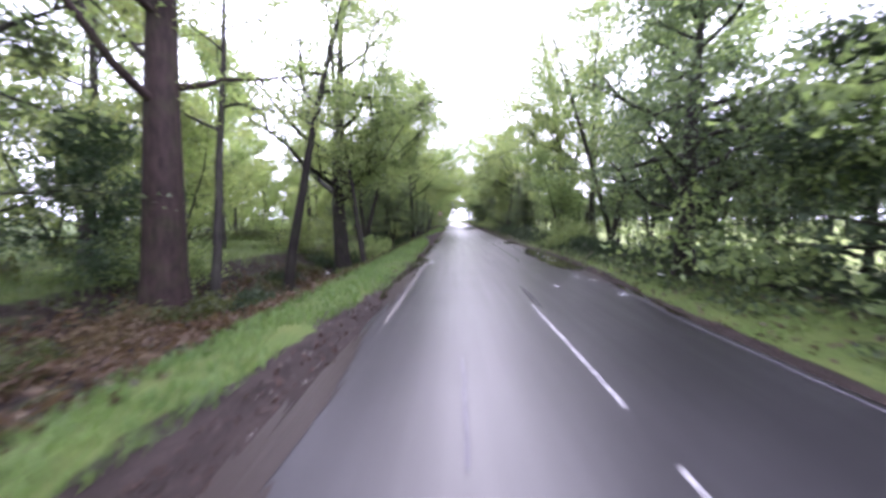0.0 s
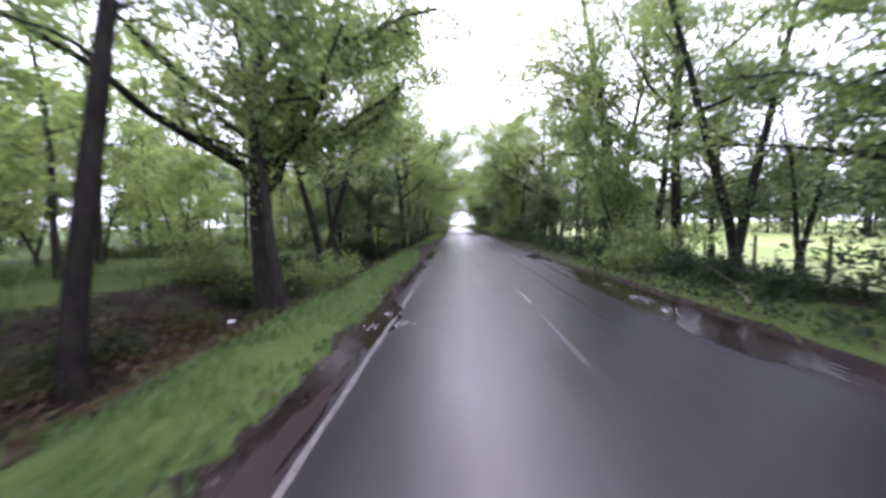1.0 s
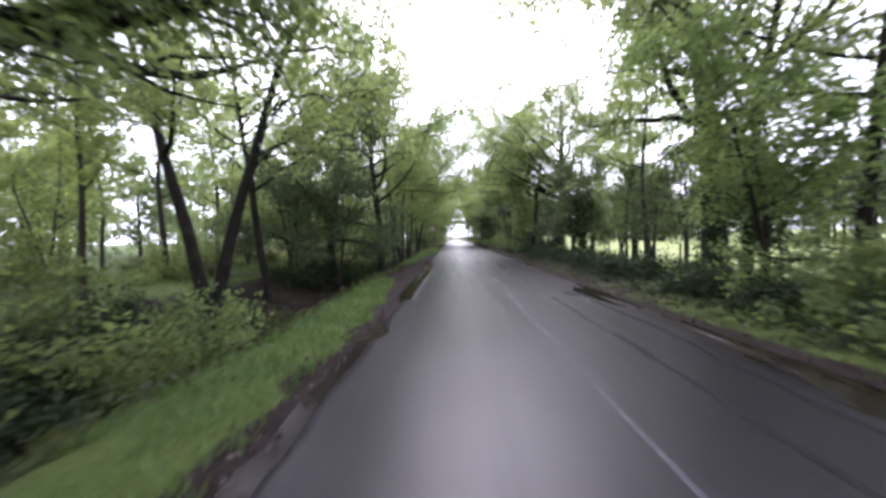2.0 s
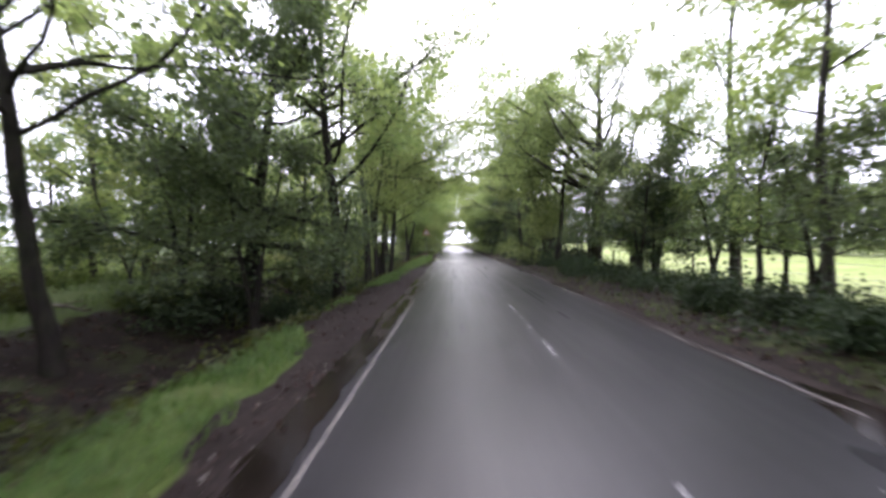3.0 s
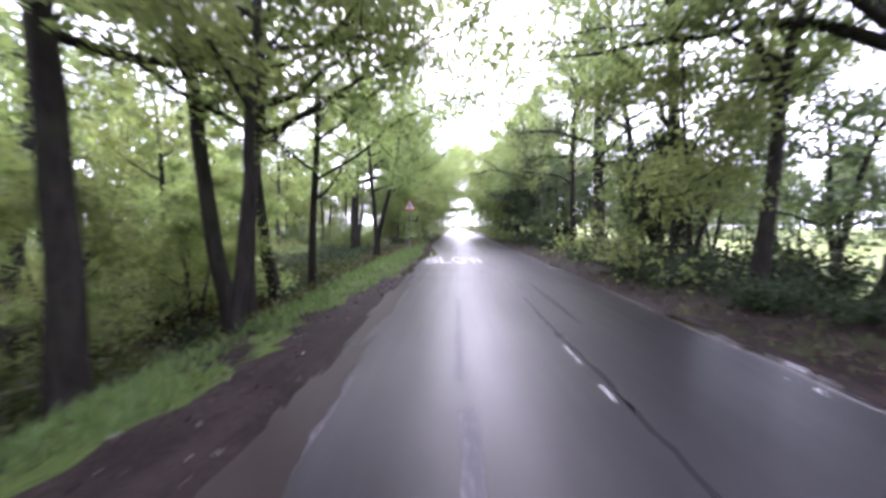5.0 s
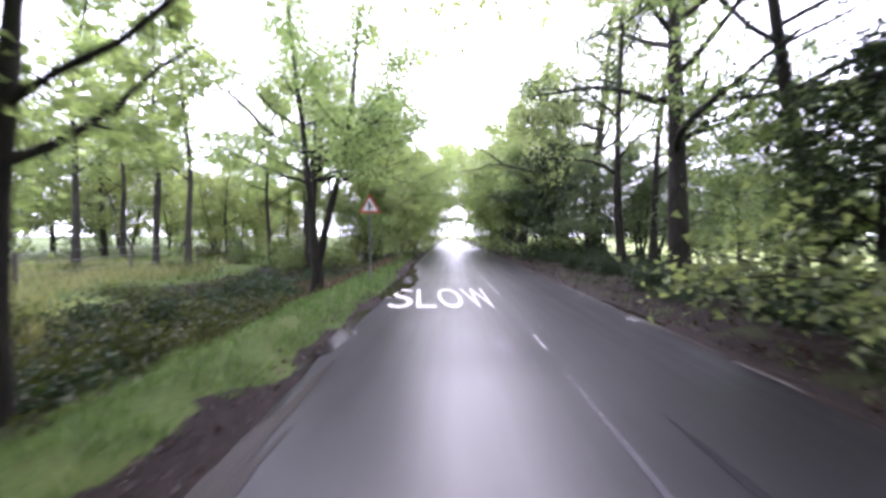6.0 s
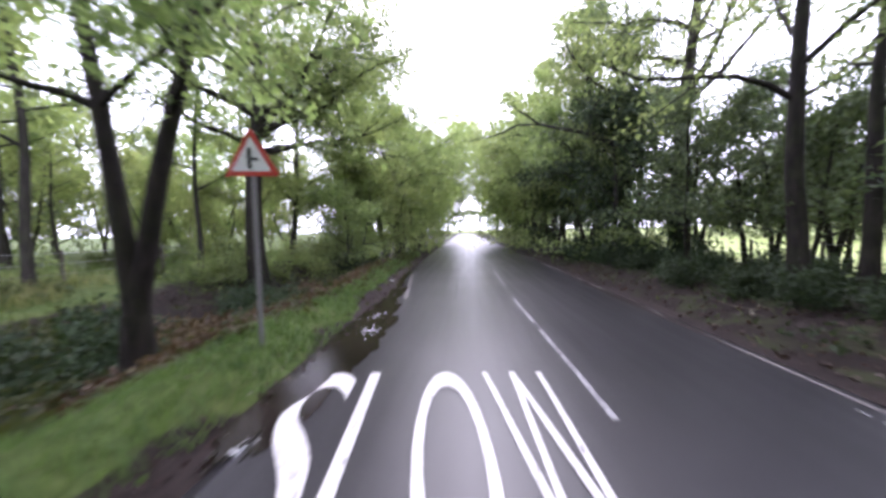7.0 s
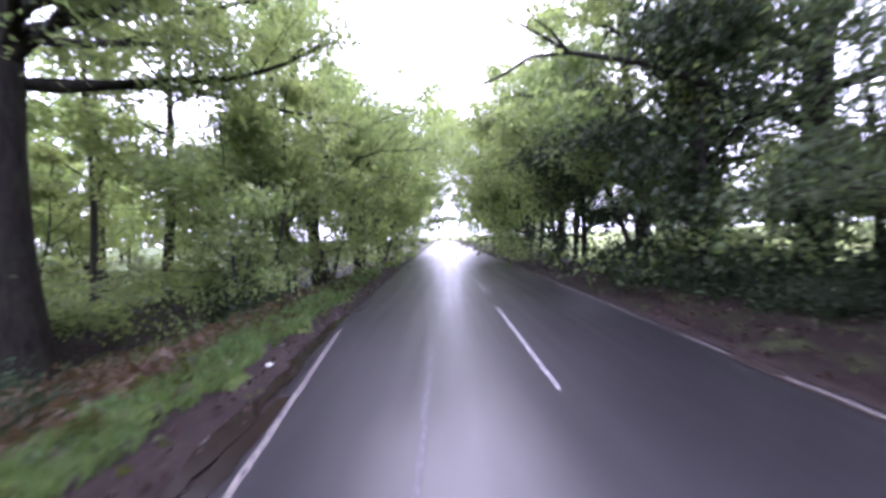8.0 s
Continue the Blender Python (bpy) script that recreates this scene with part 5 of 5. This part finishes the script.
def heath(rng):
    y, x = rng.uniform(64, 91), -rng.triangular(7.0, 8.5, 22)
    return (x, y) if smooth_noise(x, y, 0.4, 83.0) > -0.3 and (y < 77 or x < -11) else None


def shoulder_tufts(rng):
    y = rng.uniform(40, 66)
    x = left_edge(y) - rng.uniform(1.5, 3.4)
    return (x, y) if smooth_noise(x, y, 0.6, 87.0) > (0.22 if y < 53 else 0.08) else None


grass("heath_grass", 84, 16000, heath, 0.5, "tall straw-coloured grass of the open heath", STRAW_BLADE)
grass("shoulder_grass", 85, 9000, shoulder_tufts, 0.2, "loose green tufts beside the muddy shoulder")
grass("verge_grass", 81, 40000, left_verge, 0.17, "lush bright green grass along the verge")
grass("hedge_bank_grass", 82, 13000, right_verge, 0.13, "green grass on the hedge bank")
grass("wood_grass", 83, 17000, open_wood, 0.5, "tall pale grass in the open wood")


# ---- fallen leaves and low plants on the ditch banks ----
def strew(name, seed, count, sample, rise, size, mat, label):
    rng = np.random.default_rng(seed)
    at = np.array([p for p in (sample(rng) for k in range(count)) if p is not None])
    z = np.array([ground_height(x, y) for x, y in at])
    pts = np.column_stack([at[:, 0], at[:, 1] * STATION, z + rng.uniform(0.01, 1.0, len(at)) ** 2 * rise + 0.015])
    v, f = leaves(rng, pts, 0.05, len(pts), size, 0.3, 0.7)
    return tagged(link_mesh(name, v, f, mat), label, name.replace("_", " "), kind="stuff")


def ditch_spot(rng):
    y = rng.uniform(2, 108)
    return (left_edge(y) - rng.uniform(1.9, 8.0), y)


def ditch_patch(rng):
    x, y = ditch_spot(rng)
    return (x, y) if smooth_noise(x, y, 0.45, 91.0) > (0.35 if 40 < y < 55 or y < 26 else 0.0) else None


def bank_spot(rng):
    y = rng.uniform(2, 108)
    return (right_edge(y) + rng.uniform(0.15, 3.2), y)


def shoulder_spot(rng):
    y = rng.uniform(2, 106)
    width = 1.9 if 41 < y < 66 else 0.6
    return (left_edge(y) - rng.uniform(0.05, 1.0) ** 0.7 * width, y)


strew("shoulder_leaves", 106, 3600, shoulder_spot, 0.01, 0.06, LITTER_LEAF, "wet leaves trodden into the muddy road edge")
strew("pale_grit", 107, 1100, shoulder_spot, 0.005, 0.028, STONE, "pale grit scattered over the muddy road edge")
strew("leaf_litter", 101, 20000, ditch_spot, 0.02, 0.09, LITTER_LEAF, "wet brown fallen leaves lying in the ditch")
def bank_patch(rng):
    y = rng.uniform(2, 108)
    x = right_edge(y) + rng.uniform(0.7, 3.6)
    return (x, y) if smooth_noise(x, y, 0.5, 95.0) > (-0.15 if y < 45 else 0.2) else None


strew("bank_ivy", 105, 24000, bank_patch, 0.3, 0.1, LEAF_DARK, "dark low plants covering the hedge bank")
strew("bank_litter", 102, 9000, bank_spot, 0.02, 0.08, LITTER_LEAF, "wet brown fallen leaves on the hedge bank")
def bracken_spot(rng):
    near_wood = rng.uniform() < 0.55
    y = rng.uniform(1.5, 24) if near_wood else rng.uniform(80, 98)
    x = left_edge(y) - (rng.uniform(2.3, 7.0) if near_wood else rng.uniform(1.6 if y < 84 else 1.2, 5.5))
    return (x, y) if smooth_noise(x, y, 0.7, 97.0) > (-0.2 if near_wood else -0.45) else None


def verge_rim(rng):
    y = rng.uniform(14, 108)
    reach = float(np.interp(y, [14, 30, 44, 47, 56, 62, 68, 75, 80, 95], [2.3, 2.3, 1.9, 2.0, 2.8, 2.7, 2.5, 2.2, 1.3, 0.7]))
    x = left_edge(y) - reach - rng.normal(0.25, 0.3)
    return (x, y) if smooth_noise(x, y, 0.8, 99.0) > -0.1 else None


strew("verge_weeds", 109, 9000, verge_rim, 0.3, 0.11, LEAF_BRAMBLE, "low green weeds growing over the rim of the ditch")
strew("dead_bracken", 108, 25000, bracken_spot, 0.28, 0.11, LEAF_RUST, "rusty dead bracken lying over the ditch bank")
strew("ground_ivy", 103, 40000, ditch_patch, 0.3, 0.12, LEAF_BRAMBLE, "low green plants covering the ditch banks")


# ---- fence beside the field, fallen branches, litter ----
def fence(x, ys):
    thing = tagged(new("fence"), "weathered post and wire fence along the field", "fence")
    for y in ys:
        g = ground_height(x, y)
        bm = rod_bm(0.055, 0.045, 1.45, (x, y * STATION, g - 0.2), 9)
        part("post", bm, POST_WOOD, thing)
    for h in (0.45, 0.8, 1.15):
        pts = [(x + 0.06, y * STATION, ground_height(x, y) + h) for y in ys]
        v, f = tube(np.array(pts), np.full(len(pts), 0.006), 5)
        link_mesh("wire", v, f, STEEL, thing)
    return thing


fence(9.9, [18 + 3.2 * k for k in range(27)])
fence(-13.2, [79 + 5.3 * k for k in range(6)])


def fallen_branch(a, b, r, seed, label):
    rng = np.random.default_rng(seed)
    a, b = np.array(a) * (1, STATION, 1), np.array(b) * (1, STATION, 1)
    pts = np.linspace(a, b, 9) + rng.normal(0, 0.03, (9, 3))
    chunks = [tube(pts, r * np.linspace(1, 0.55, 9), 9)]
    for k in (3, 5, 6):
        side = wander(rng, pts[k], rng.normal(0, 1, 3) + np.array([0, 0, 0.5]), 0.9, 5, 0.15)
        chunks.append(tube(side, r * 0.4 * np.linspace(1, 0.3, 6), 6))
    v, f = join(chunks)
    return tagged(link_mesh("fallen_branch", v, f, BARK_PALE, smooth=True), label, "branch")


fallen_branch((-6.6, 57.2, -0.75), (-5.9, 60.4, 0.75), 0.04, 91, "pale broken branch leaning across the ditch")
fallen_branch((-7.4, 58.5, -0.5), (-4.9, 60.6, -0.25), 0.035, 92, "bare fallen branch lying in the ditch")
fallen_branch((-11.2, 45.6, 0.22), (-9.4, 45.3, 0.12), 0.06, 93, "bare pale log lying on the bank beyond the ditch")
fallen_branch((5.6, 20.6, 0.2), (6.6, 22.8, 0.32), 0.03, 94, "short pale stick on the hedge bank")


def crumple(name, x, y, size, mat, seed, label):
    bm = bmesh.new()
    bmesh.ops.create_icosphere(bm, subdivisions=3, radius=size)
    for v in bm.verts:
        v.co *= 1 + 0.5 * noise.noise(v.co * (4 / size * 0.3) + Vector((seed, 0, 0)))
        v.co.z *= 0.4
    me = bpy.data.meshes.new(name)
    bm.to_mesh(me)
    bm.free()
    me.materials.append(mat)
    ob = tagged(new(name, me), label, "litter")
    ob.location = (x, y * STATION, ground_height(x, y) + size * 0.2)
    return ob


crumple("plastic_litter", -7.0, 25.3, 0.11, LITTER_WHITE, 1, "scrap of white plastic lying in the ditch")
crumple("card_litter", -4.0, 45.3, 0.16, CARD, 2, "soggy torn cardboard at the ditch edge")
crumple("paper_litter", 6.0, 14.0, 0.09, LITTER_WHITE, 3, "scrap of white paper on the grass")
crumple("plastic_litter", -4.2, 80.3, 0.07, LITTER_WHITE, 4, "scrap of white plastic at the foot of the forked tree")
crumple("paper_litter", -2.3, 91.2, 0.05, LITTER_WHITE, 5, "scrap of white paper on the verge")
fallen_branch((5.2, 83.4, 0.14), (6.1, 84.6, 0.24), 0.025, 95, "short pale stick on the brown hedge bank")
